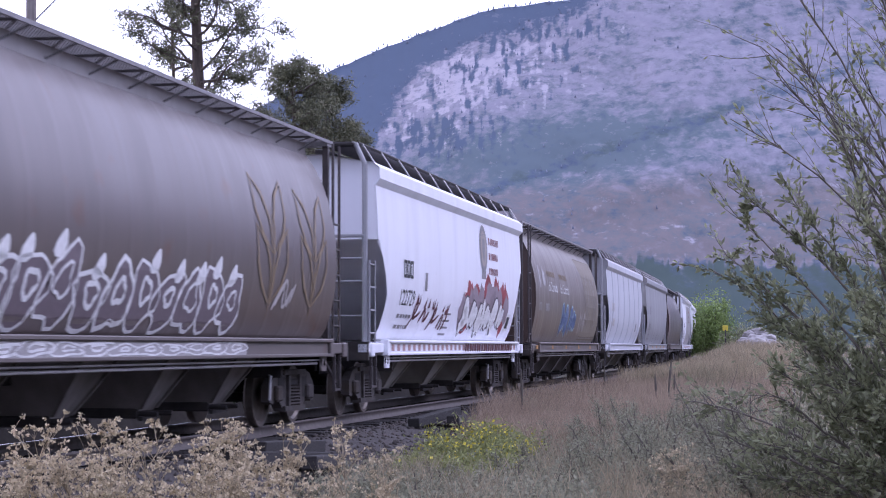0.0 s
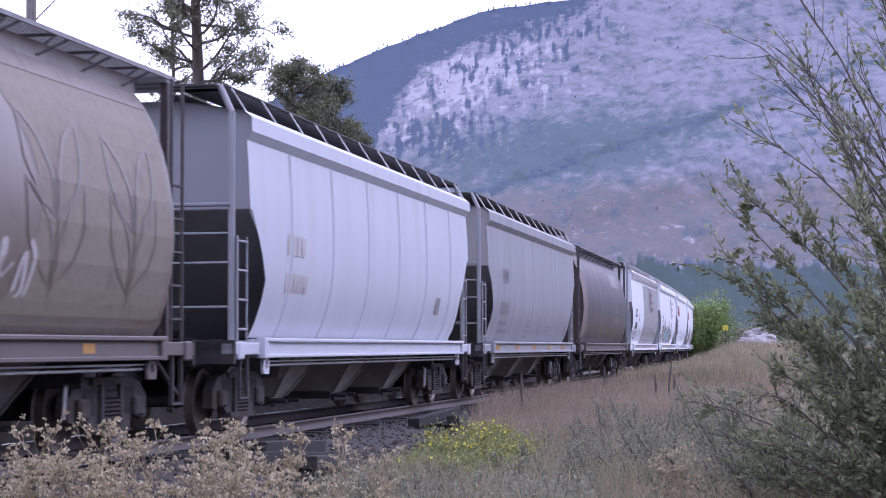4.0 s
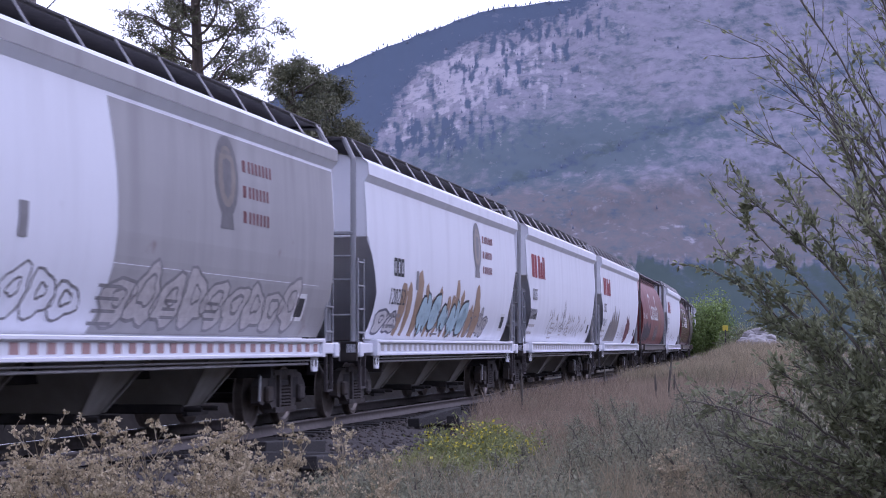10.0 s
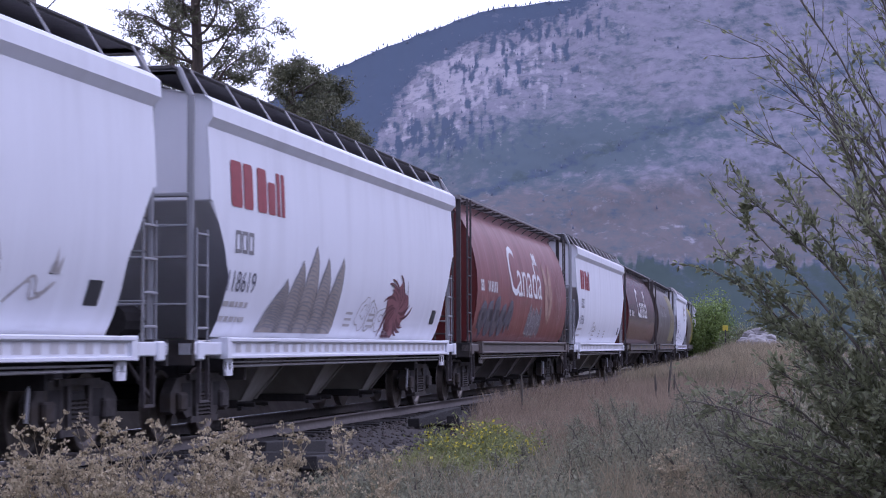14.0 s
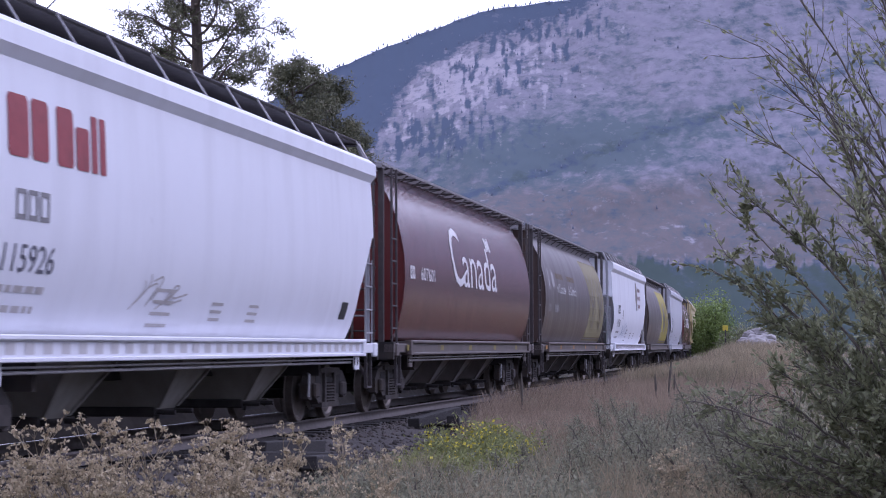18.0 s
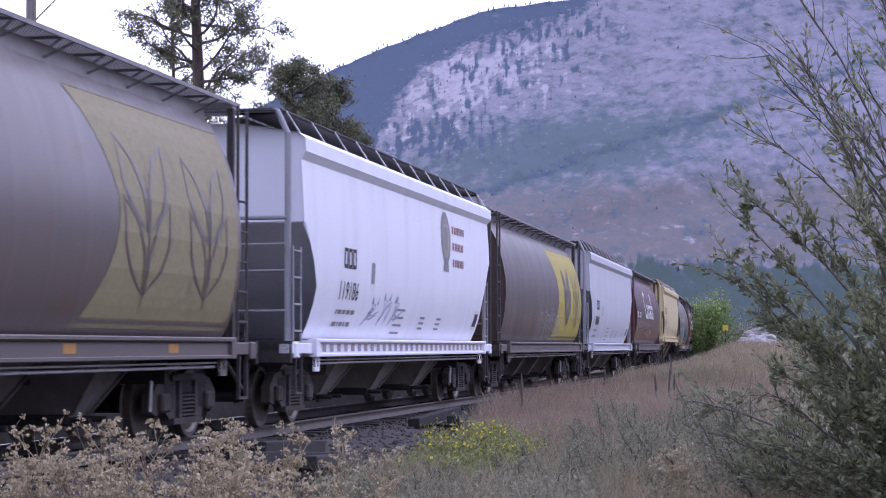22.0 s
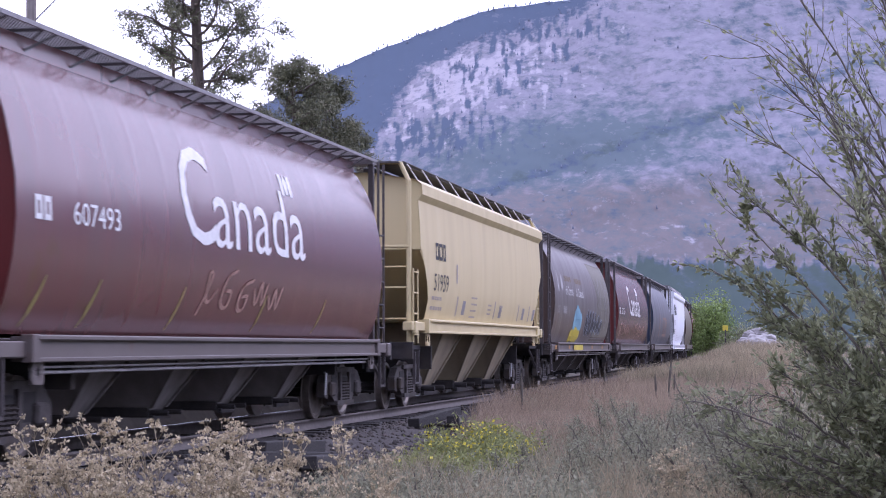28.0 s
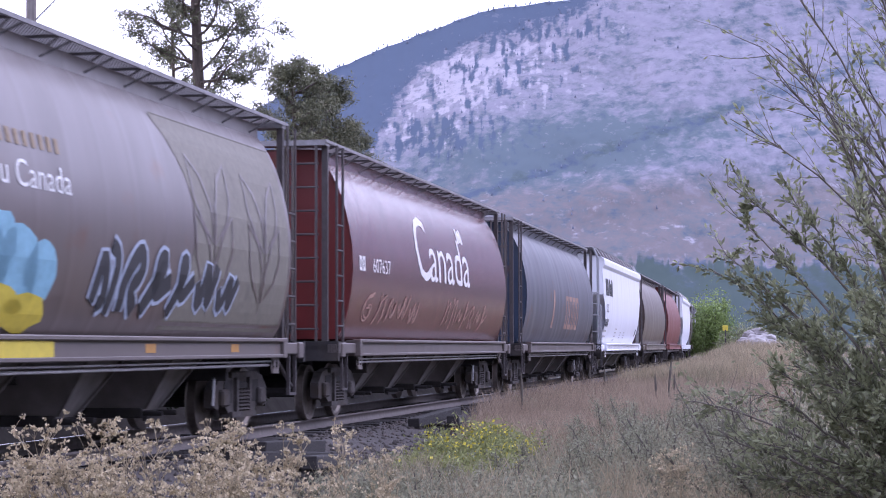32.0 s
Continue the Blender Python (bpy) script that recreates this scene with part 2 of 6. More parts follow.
def rod(bm, a, b, r, sides=6):
    a, b = Vector(a), Vector(b)
    d = b - a
    m = Matrix.Translation((a + b) / 2) @ d.to_track_quat("Z", "Y").to_matrix().to_4x4()
    bmesh.ops.create_cone(bm, cap_ends=True, segments=sides, radius1=r, radius2=r, depth=d.length, matrix=m)


def bm_mesh(name, fill):
    bm = bmesh.new()
    fill(bm)
    me = bpy.data.meshes.new(name)
    bm.to_mesh(me)
    bm.free()
    return me


def np_mesh(name, verts, quads, material, smooth=False):
    """A mesh from arrays: verts (n, 3), faces (m, k)."""
    me = bpy.data.meshes.new(name)
    k = quads.shape[1]
    me.vertices.add(len(verts))
    me.vertices.foreach_set("co", np.ascontiguousarray(verts, dtype=np.float32).ravel())
    me.loops.add(quads.size)
    me.loops.foreach_set("vertex_index", np.ascontiguousarray(quads, dtype=np.int32).ravel())
    me.polygons.add(len(quads))
    me.polygons.foreach_set("loop_start", np.arange(0, quads.size, k, dtype=np.int32))
    me.update(calc_edges=True)
    if smooth:
        me.shade_smooth()
    me.materials.append(material)
    return me


# ---- the train: hopper cars, each in its own space (x along the track, near side at -y, z over the rail) ----
CENTRES = (-166.9, -148.3, -129.7, -110.9, -92.2, -73.8, -55.4, -37.1, -19.1, -1.0, 17.75, 36.1, 54.5, 73.05, 91.9, 110.2, 128.45, 147.2, 166.2,
           185.1, 204.3, 223.3, 242.45, 261.3, 279.9, 298.5, 317.1, 335.7, 354.3, 372.9)
HALF = 8.62                                           # half the length over the end sills
ROUND = ((1.34, 1.30, 7.75), (1.5, 1.40, 7.75), (1.75, 1.48, 7.75), (2.1, 1.55, 7.75), (2.5, 1.585, 7.75), (2.9, 1.57, 7.75), (3.25, 1.51, 7.75),
         (3.55, 1.44, 7.75), (3.82, 1.35, 7.75), (4.05, 1.24, 7.75), (4.22, 1.13, 7.75), (4.30, 1.06, 7.75), (4.50, 1.05, 7.75), (4.52, 0.5, 7.75))
SQUARE = ((1.34, 1.30, 7.2), (1.55, 1.40, 7.2), (1.85, 1.50, 7.2), (2.15, 1.565, 7.2), (2.5, 1.595, 7.45), (2.8, 1.60, 7.7), (3.08, 1.60, 7.95), (3.1, 1.60, 8.05),
          (3.5, 1.585, 8.05), (4.045, 1.55, 8.05), (4.16, 1.64, 8.1), (4.36, 1.63, 8.1), (4.45, 1.52, 8.1), (4.60, 0.6, 8.1))
SLOPE = {"round": lambda z: 7.70, "square": lambda z: 8.03 if z >= 3.09 else 8.03 - (3.09 - z) * 1.75}
SLOPE["tall"] = SLOPE["square"]
TALL = ((1.72, 1.46, 7.2),) + SQUARE[2:]
PROFILE = {"round": ROUND, "square": SQUARE, "tall": TALL}


def flank(kind, z):
    p = PROFILE[kind]
    return float(np.interp(z, [q[0] for q in p[:10]], [q[1] for q in p[:10]]))


def hull_mesh(kind):
    p = PROFILE[kind]
    ring = [(-y, z, l) for z, y, l in p] + [(y, z, l) for z, y, l in reversed(p)]
    n, steps = len(ring), 24
    vs = [(-l + 2 * l * i / steps, y, z) for i in range(steps + 1) for y, z, l in ring]
    fs = [(i * n + j, (i + 1) * n + j, (i + 1) * n + j + 1, i * n + j + 1) for i in range(steps) for j in range(n - 1)]
    me = mesh_of("hull", vs, fs, None, True)
    me.set_sharp_from_angle(angle=radians(28))
    return me


def end_mesh(kind):
    """The end wall with its sloping sheet, a little inside the rim of the sides."""
    p = PROFILE[kind]
    vs, fs = [], []
    for z, y, l in p:
        e = SLOPE[kind](z)
        vs += [(l, -y, z), (e, -y + 0.03, z), (e, y - 0.03, z), (l, y, z)]
    for j in range(len(p) - 1):
        for k in range(3):
            a = 4 * j + k
            fs.append((a, a + 1, a + 5, a + 4))
    k = 4 * (len(p) - 1)
    me = mesh_of("end_wall", vs, fs)
    return me


def fill_sill(bm):
    box(bm, -7.35, 7.35, -1.58, -1.36, 1.06, 1.32, 0.006)
    box(bm, -7.3, 7.3, -1.625, -1.57, 1.055, 1.105, 0.01)
    box(bm, -7.3, 7.3, -1.64, -1.57, 1.275, 1.335, 0.015)
    for k in (-1, 1):
        box(bm, min(7.3 * k, HALF * k), max(7.3 * k, HALF * k), -1.55, -1.36, 1.10, 1.27, 0.015)
        box(bm, min(7.22 * k, 7.42 * k), max(7.22 * k, 7.42 * k), -1.63, -1.5, 1.05, 1.34, 0.01)
        box(bm, min(8.2 * k, 8.45 * k), max(8.2 * k, 8.45 * k), -1.58, -1.5, 1.04, 1.28, 0.02)


def fill_bay(bm):
    vs = [bm.verts.new(v) for v in ((-1.0, -1.3, 1.22), (1.0, -1.3, 1.22), (1.0, 1.3, 1.22), (-1.0, 1.3, 1.22),
                                     (-0.42, -0.72, 0.40), (0.42, -0.72, 0.40), (0.42, 0.72, 0.40), (-0.42, 0.72, 0.40))]
    for f in ((0, 1, 5, 4), (1, 2, 6, 5), (2, 3, 7, 6), (3, 0, 4, 7), (4, 5, 6, 7)):
        bm.faces.new([vs[i] for i in f])


def fill_bay_rib(bm):
    a = [bm.verts.new(v) for v in ((1.03, -1.31, 1.22), (0.95, -1.31, 1.22), (0.38, -0.735, 0.42), (0.46, -0.735, 0.42))]
    bm.faces.new(a)
    g = bmesh.ops.extrude_face_region(bm, geom=[a[0].link_faces[0]])
    bmesh.ops.translate(bm, vec=(0, -0.04, 0), verts=[v for v in g["geom"] if isinstance(v, bmesh.types.BMVert)])


def fill_spine(bm):
    box(bm, -7.6, 7.6, -0.32, 0.32, 0.78, 1.2)
    for x in (-5.6, 5.6):
        box(bm, x - 0.05, x + 0.05, -1.3, 1.3, 0.75, 1.22)


def fill_lever(bm):
    rod(bm, (0, -1.2, 0.42), (0.05, -1.2, 0.78), 0.022)
    rod(bm, (0.05, -1.2, 0.75), (0.3, -1.1, 0.8), 0.015)


def fill_gate(bm):
    box(bm, -0.5, 0.5, -0.72, 0.72, 0.30, 0.43, 0.02)
    rod(bm, (-0.42, -0.98, 0.36), (-0.42, -0.6, 0.36), 0.035, 8)
    rod(bm, (0.42, -0.98, 0.36), (0.42, -0.6, 0.36), 0.035, 8)
    box(bm, -0.55, 0.55, -0.80, -0.74, 0.27, 0.33)


def fill_frame(bm):
    # cast side frame of a three-piece truck: an arch with two windows
    y0, y1 = -1.09, -0.95
    pts = ((-1.22, 0.62), (-0.98, 0.80), (-0.5, 0.86), (0.5, 0.86), (0.98, 0.80), (1.22, 0.62), (1.22, 0.38), (1.05, 0.34), (0.88, 0.46),
           (0.5, 0.24), (-0.5, 0.24), (-0.88, 0.46), (-1.05, 0.34), (-1.22, 0.38))
    f = bm.faces.new([bm.verts.new((x, y0, z)) for x, z in pts])
    g = bmesh.ops.extrude_face_region(bm, geom=[f])
    bmesh.ops.translate(bm, vec=(0, y1 - y0, 0), verts=[v for v in g["geom"] if isinstance(v, bmesh.types.BMVert)])
    for x in (-1, 1):
        box(bm, 0.30 * x - 0.05, 0.30 * x + 0.05, y0 - 0.05, y1, 0.26, 0.80)
        box(bm, 0.86 * x - 0.16, 0.86 * x + 0.16, y0 - 0.07, y1, 0.38, 0.62, 0.03)
    box(bm, -0.6, 0.6, y0 - 0.05, y1, 0.78, 0.86)
    box(bm, -0.55, 0.55, y0 - 0.05, y1, 0.22, 0.30)


def fill_window_block(bm):
    # dark blocks on the solid side frame: the shade in its windows as colour
    box(bm, -0.17, 0.17, -1.096, -1.0, 0.42, 0.74)


def fill_springs(bm):
    # one coil spring as a ridged column
    rings = [[bm.verts.new((r * math.cos(a), -1.09 + r * math.sin(a), 0.30 + 0.025 * k)) for a in [2 * math.pi * i / 10 for i in range(10)]]
             for k, r in enumerate((0.05, 0.078) * 7)]
    for a, b in zip(rings, rings[1:]):
        for i in range(10):
            bm.faces.new((a[i], a[(i + 1) % 10], b[(i + 1) % 10], b[i]))


def fill_wheel(bm):
    prof = ((0.0, 0.07), (0.12, 0.09), (0.16, 0.05), (0.36, 0.03), (0.40, 0.065), (0.455, 0.065), (0.455, -0.05), (0.48, -0.065), (0.36, -0.065), (0.0, -0.05))
    k = 24
    rings = [[bm.verts.new((r * math.cos(a), -w, r * math.sin(a))) for a in [2 * math.pi * i / k for i in range(k)]] for r, w in prof[1:-1]]
    for a, b in zip(rings, rings[1:]):
        for i in range(k):
            bm.faces.new((a[i], a[(i + 1) % k], b[(i + 1) % k], b[i]))
    bm.faces.new(rings[0])
    bm.faces.new(rings[-1][::-1])


def fill_bolster(bm):
    box(bm, -0.22, 0.22, -1.12, 1.12, 0.48, 0.72, 0.03)
    for x in (-0.88, 0.88):
        rod(bm, (x, -0.95, 0.457), (x, 0.95, 0.457), 0.08, 8)
    box(bm, -0.5, 0.5, -0.35, 0.35, 0.72, 1.08)


def fill_coupler(bm):
    box(bm, 8.2, 8.95, -0.12, 0.12, 0.72, 0.98, 0.03)
    box(bm, 8.9, 9.28, -0.2, 0.2, 0.68, 1.0, 0.05)
    rod(bm, (8.5, -0.35, 0.85), (9.2, -0.42, 0.5), 0.03)


def fill_platform(bm):
    box(bm, 7.2, HALF, -1.4, 1.4, 1.16, 1.24)
    box(bm, HALF - 0.1, HALF, -1.55, 1.55, 0.98, 1.3)
    box(bm, 6.3, 8.4, -0.3, 0.3, 0.9, 1.17)


def fill_brace(bm):
    rod(bm, (HALF - 0.9, -1.3, 1.14), (HALF - 0.3, -1.42, 0.62), 0.028)


def fill_reservoir(bm):
    rod(bm, (7.5, 0.3, 1.55), (8.2, 0.3, 1.55), 0.22, 12)
    box(bm, 7.6, 8.0, -0.7, -0.3, 1.24, 1.7, 0.04)
    rod(bm, (7.4, -0.9, 1.3), (8.5, -0.9, 1.3), 0.025)
    rod(bm, (7.9, -0.5, 1.7), (7.9, -0.5, 2.0), 0.03)


def fill_post(bm):
    box(bm, -0.075, 0.075, -0.08, 0.08, 1.06, 4.52, 0.012)


def fill_stiles(bm):
    rod(bm, (0.22, 0, 1.28), (0.22, 0, 2.72), 0.015)
    rod(bm, (-0.22, 0, 1.28), (-0.22, 0, 2.72), 0.02)


def fill_stirrup(bm):
    # one bent bar: two hangers and the step between them
    f = bm.faces.new([bm.verts.new((x, -0.025, z)) for x, z in ((-0.18, 1.14), (-0.18, 0.50), (0.18, 0.50), (0.18, 1.14), (0.145, 1.14), (0.145, 0.535), (-0.145, 0.535), (-0.145, 1.14))])
    g = bmesh.ops.extrude_face_region(bm, geom=[f])
    bmesh.ops.translate(bm, vec=(0, 0.05, 0), verts=[v for v in g["geom"] if isinstance(v, bmesh.types.BMVert)])


def fill_tall_stiles(bm):
    rod(bm, (-0.2, 0, 1.2), (-0.2, 0, 4.5), 0.024)
    rod(bm, (0.2, 0, 1.2), (0.2, 0, 4.5), 0.024)


def fill_rung(bm):
    rod(bm, (-0.24, 0, 0), (0.24, 0, 0), 0.018)


def fill_pipe(bm):
    rod(bm, (-6.95, -1.5, 1.005), (6.95, -1.5, 1.005), 0.014, 6)
    rod(bm, (-6.95, -1.47, 0.95), (6.95, -1.47, 0.95), 0.02, 6)


def fill_pad(bm):
    # jacking pad with a round hole: a square plate built round an eight-sided opening
    k = 8
    inner = [(0.065 * math.cos(2 * math.pi * (i + 0.5) / k), 0.065 * math.sin(2 * math.pi * (i + 0.5) / k)) for i in range(k)]
    outer = [(0.14, 0.06), (0.13, 0.13), (-0.13, 0.13), (-0.14, 0.06), (-0.14, -0.06), (-0.13, -0.13), (0.13, -0.13), (0.14, -0.06)]
    for y in (-0.02, 0.02):
        a = [bm.verts.new((x, y, z)) for x, z in inner]
        b = [bm.verts.new((x, y, z)) for x, z in outer]
        for i in range(k):
            bm.faces.new((a[i], b[i], b[(i + 1) % k], a[(i + 1) % k]))


def fill_walkway(bm):
    # round-bodied cars: a broad grated walk that overhangs the roof
    for y0, y1 in ((-1.32, -1.29), (-0.50, -0.47), (0.47, 0.50), (1.29, 1.32)):
        box(bm, -8.5, 8.5, y0, y1, 4.545, 4.595)
    for k in range(22):
        for y in (-1.27 + 0.036 * k, 1.27 - 0.036 * k):
            box(bm, -8.5, 8.5, y - 0.008, y + 0.008, 4.575, 4.59)
    for x in (-8.35, 8.35):
        box(bm, x - 0.15, x + 0.15, -1.3, 1.3, 4.50, 4.59)


def fill_bracket(bm):
    box(bm, -0.02, 0.02, -1.31, -0.5, 4.54, 4.57)
    rod(bm, (0.35, -1.29, 4.555), (0, -1.03, 4.32), 0.014)
    rod(bm, (0.6, -0.9, 4.555), (0, -1.3, 4.555), 0.012)


def fill_catwalk(bm):
    # flat-sided cars: walk boards over the roof, on slanted stays
    for y in (-1, 1):
        box(bm, -8.3, 8.3, min(0.62 * y, 1.28 * y), max(0.62 * y, 1.28 * y), 4.74, 4.775)
        box(bm, -7.9, 7.9, min(0.40 * y, 0.62 * y), max(0.40 * y, 0.62 * y), 4.45, 4.72, 0.02)
    rod(bm, (-8.3, -1.3, 4.78), (8.3, -1.3, 4.78), 0.016)
    rod(bm, (-8.3, 1.3, 4.78), (8.3, 1.3, 4.78), 0.016)
    for x in (-8.25, 8.25):
        box(bm, x - 0.3, x + 0.3, -1.25, 1.25, 4.74, 4.77)


def fill_stay(bm):
    rod(bm, (0, -1.3, 4.78), (0, -1.53, 4.43), 0.014)


def fill_hatch(bm):
    box(bm, -1.0, 1.0, -0.42, 0.42, 4.3, 4.62, 0.06)


def fill_corner(bm):
    # the bent tube frame at the roof end of flat-sided cars
    rod(bm, (8.32, -1.42, 1.3), (8.32, -1.42, 4.4), 0.05, 8)
    rod(bm, (8.32, -1.42, 4.4), (8.32, -1.25, 4.76), 0.045, 8)
    rod(bm, (8.32, -1.25, 4.76), (8.32, 1.25, 4.76), 0.03, 8)
    rod(bm, (8.36, -0.72, 1.2), (8.36, -0.72, 3.2), 0.03, 6)
    rod(bm, (8.36, -1.42, 3.14), (8.36, 1.42, 3.14), 0.03, 6)
    rod(bm, (8.32, 1.25, 4.76), (8.32, 1.42, 4.4), 0.045, 8)
    rod(bm, (8.32, 1.42, 4.4), (8.32, 1.42, 1.3), 0.05, 8)


def fill_crossbars(bm):
    rod(bm, (8.32, -1.42, 0), (8.32, 1.42, 0), 0.018)


def fill_rib(bm):
    p = PROFILE["square"][:10]
    for (za, ya, _), (zb, yb, _) in zip(p, p[1:]):
        a = [bm.verts.new(v) for v in ((-0.03, -ya, za), (0.0, -ya - 0.03, za), (0.03, -ya, za), (-0.03, -yb, zb), (0.0, -yb - 0.03, zb), (0.03, -yb, zb))]
        bm.faces.new((a[0], a[1], a[4], a[3]))
        bm.faces.new((a[1], a[2], a[5], a[4]))


MESH = {k: bm_mesh(k, f) for k, f in dict(
    side_sill=fill_sill, hopper_bay=fill_bay, bay_rib=fill_bay_rib, outlet_gate=fill_gate, centre_sill=fill_spine, brake_lever=fill_lever, stirrup=fill_stirrup, side_frame=fill_frame, dark_window_block=fill_window_block, spring=fill_springs, wheel=fill_wheel,
    bolster=fill_bolster, coupler=fill_coupler, platform=fill_platform, brace=fill_brace, air_tank=fill_reservoir, post=fill_post, stiles=fill_stiles,
    tall_stiles=fill_tall_stiles, rung=fill_rung, brake_pipe=fill_pipe, jacking_pad=fill_pad, walkway=fill_walkway, bracket=fill_bracket,
    catwalk=fill_catwalk, stay=fill_stay, hatch=fill_hatch, corner_frame=fill_corner, crossbar=fill_crossbars, rib=fill_rib).items()}
MESH["tape"] = mesh_of("tape", ((0, 0, 1.135), (0.23, 0, 1.135), (0.23, 0, 1.255), (0, 0, 1.255)), [(0, 1, 2, 3)])
MESH["wheel"].shade_smooth()
MESH["wheel"].set_sharp_from_angle(angle=radians(35))
HULL = {k: hull_mesh(k) for k in PROFILE}
ENDS = {k: end_mesh(k) for k in PROFILE}
FLIP = pose(0, 0, 0, 0, 0, 180)


def ladder(root, name, stiles, m, z0, z1, material):
    ld = part(name, MESH[stiles], material, root, "", m)
    n = round((z1 - z0) / 0.38)
    for i in range(n + 1):
        part("rung", MESH["rung"], material, ld, "", pose(0, 0, z0 + (z1 - z0) * i / n))


def truck(root, x):
    tr = part("truck", MESH["bolster"], UNDER, root, "black cast-steel truck", pose(x, 0, 0))
    for m in (Matrix(), FLIP):
        part("side_frame", MESH["side_frame"], TRUCK, tr, "", m)
        for sx in (-0.62, 0.62):
            part("dark_window_block", MESH["dark_window_block"], UNDER, tr, "", m @ pose(sx, 0, 0))
        for sx in (-0.16, 0.0, 0.16):
            part("spring", MESH["spring"], TRUCK, tr, "", m @ pose(sx, 0, 0))
        for wx in (-0.88, 0.88):
            part("wheel", MESH["wheel"], WHEEL, tr, "", m @ pose(wx, -0.78, 0.457))


WHEEL = surface("worn_wheel_steel", (0.10, 0.085, 0.075), (0.17, 0.145, 0.125), 7, 0.5, 0.5, 0.05)


def hopper_car(kind, label, paint, cap, sill, trim, bays=BAY_BROWN, pads=None, ribs=False):
    root = thing("hopper_car", label, "hopper car", group="freight train cars")
    part("body", HULL[kind], paint, root)
    for m in (Matrix(), FLIP):
        part("end_wall", ENDS[kind], cap, root, "", m)
        part("side_sill", MESH["side_sill"], sill, root, "", m @ pose(0, 0, 0.42 if kind == "tall" else 0))
        part("coupler", MESH["coupler"], UNDER, root, "", m)
        part("end_platform", MESH["platform"], UNDER, root, "", m)
        part("brace", MESH["brace"], LADDER_DARK, root, "", m)
        if kind != "tall":
            part("brake_pipe", MESH["brake_pipe"], PIPE, root, "", m)
        for x in (-7.1, 7.1):
            part("jacking_pad", MESH["jacking_pad"], pads or (SILL if kind == "round" else sill), root, "", m @ pose(x, -1.53, 1.36 if kind == "tall" else 0.96))
        for x in (-8.05, 8.05):
            part("stirrup", MESH["stirrup"], LADDER_DARK, root, "", m @ pose(x, -1.5, 0))
        part("brake_lever", MESH["brake_lever"], PIPE, root, "", m @ pose(5.3, 0, 0))
    part("centre_sill", MESH["centre_sill"], UNDER, root)
    part("air_tank", MESH["air_tank"], UNDER, root, "", FLIP)
    for x in (-6.9, 6.9):
        truck(root, x)
    n = 4 if kind == "round" else 3
    for i in range(n):
        bay = part("hopper_bay", MESH["hopper_bay"], bays, root, "", pose(-5.6 + 11.2 * (i + 0.5) / n, 0, 0) @ (Matrix.Translation((0, 0, -0.25)) @ Matrix.Diagonal((3.7 / n, 1.12, 1.6, 1)) if kind == "tall" else Matrix.Diagonal((2.5 / n, 1, 1, 1))))
        part("outlet_gate", MESH["outlet_gate"], UNDER, bay)
        for k in (-1, 1):
            part("bay_rib", MESH["bay_rib"], bays, bay, "", Matrix.Diagonal((k, 1, 1, 1)))
    if kind == "round":
        part("walkway", MESH["walkway"], GRATE, root, "dark grated roof walkway", kind="stuff")
        for i in range(13):
            part("bracket", MESH["bracket"], DECK, root, "", pose(-7.7 + 15.0 * i / 12, 0, 0))
        for x in (-8.3, 8.3):
            for y in (-1.25, 1.25):
                part("post", MESH["post"], trim, root, "", pose(x, y, 0) @ Matrix.Diagonal((0.62, 0.62, 1, 1)))
                part("post", MESH["post"], trim, root, "", pose(x * 0.965, y * 0.4, 0) @ Matrix.Diagonal((0.5, 0.6, 1, 1)))
        ladder(root, "ladder", "tall_stiles", pose(-8.16, -1.46, 0), 1.55, 3.2, trim)
        ladder(root, "ladder", "tall_stiles", pose(8.16, -1.46, 0), 1.55, 3.2, trim)
        ladder(root, "ladder", "tall_stiles", pose(-8.5, -0.95, 0, 0, 0, 90), 1.5, 4.2, trim)
    else:
        part("catwalk", MESH["catwalk"], DECK, root, "dark roof walkway")
        for i in range(12):
            for m in (Matrix(), FLIP):
                part("stay", MESH["stay"], PIPE, root, "", m @ pose(-8.0 + 16.0 * i / 11, 0, 0))
        for i in range(5):
            part("hatch", MESH["hatch"], DECK, root, "", pose(-6.4 + 3.2 * i, 0, 0))
        for m in (Matrix(), FLIP):
            part("corner_frame", MESH["corner_frame"], trim, root, "", m)
            for z in (1.75, 2.35, 2.75):
                part("crossbar", MESH["crossbar"], trim, root, "", m @ pose(0, 0, z))
        ladder(root, "ladder", "stiles", pose(-8.1, -1.5, 0), 1.45, 2.65, trim)
        ladder(root, "ladder", "stiles", pose(8.1, -1.5, 0), 1.45, 2.65, trim)
        if ribs:
            for i in range(6):
                part("rib", MESH["rib"], paint, root, "", pose(-6.0 + 2.4 * i, 0, 0))
    return root


# ---- markings: flat paint shapes laid on the curved flank ----
def lay(root, kind, name, bm, ink, label="", proud=0.008, flat=None):
    """Wraps a drawing in x and z (held as x, y of the bmesh) onto the near flank."""
    bmesh.ops.remove_doubles(bm, verts=bm.verts[:], dist=0.0005)
    zs = [v.co.y for v in bm.verts]
    if flat is None:
        z = math.ceil(min(zs) / 0.14) * 0.14
        while z < max(zs):
            bmesh.ops.bisect_plane(bm, geom=bm.verts[:] + bm.edges[:] + bm.faces[:], plane_co=(0, z, 0), plane_no=(0, 1, 0))
            z += 0.14
    for v in bm.verts:
        x, z = v.co.x, v.co.y
        v.co = (x, -((flank(kind, z) if flat is None else flat) + proud + v.co.z), z)
    return part(name, bm, ink, root, label, kind="stuff" if name == "marking" else "")


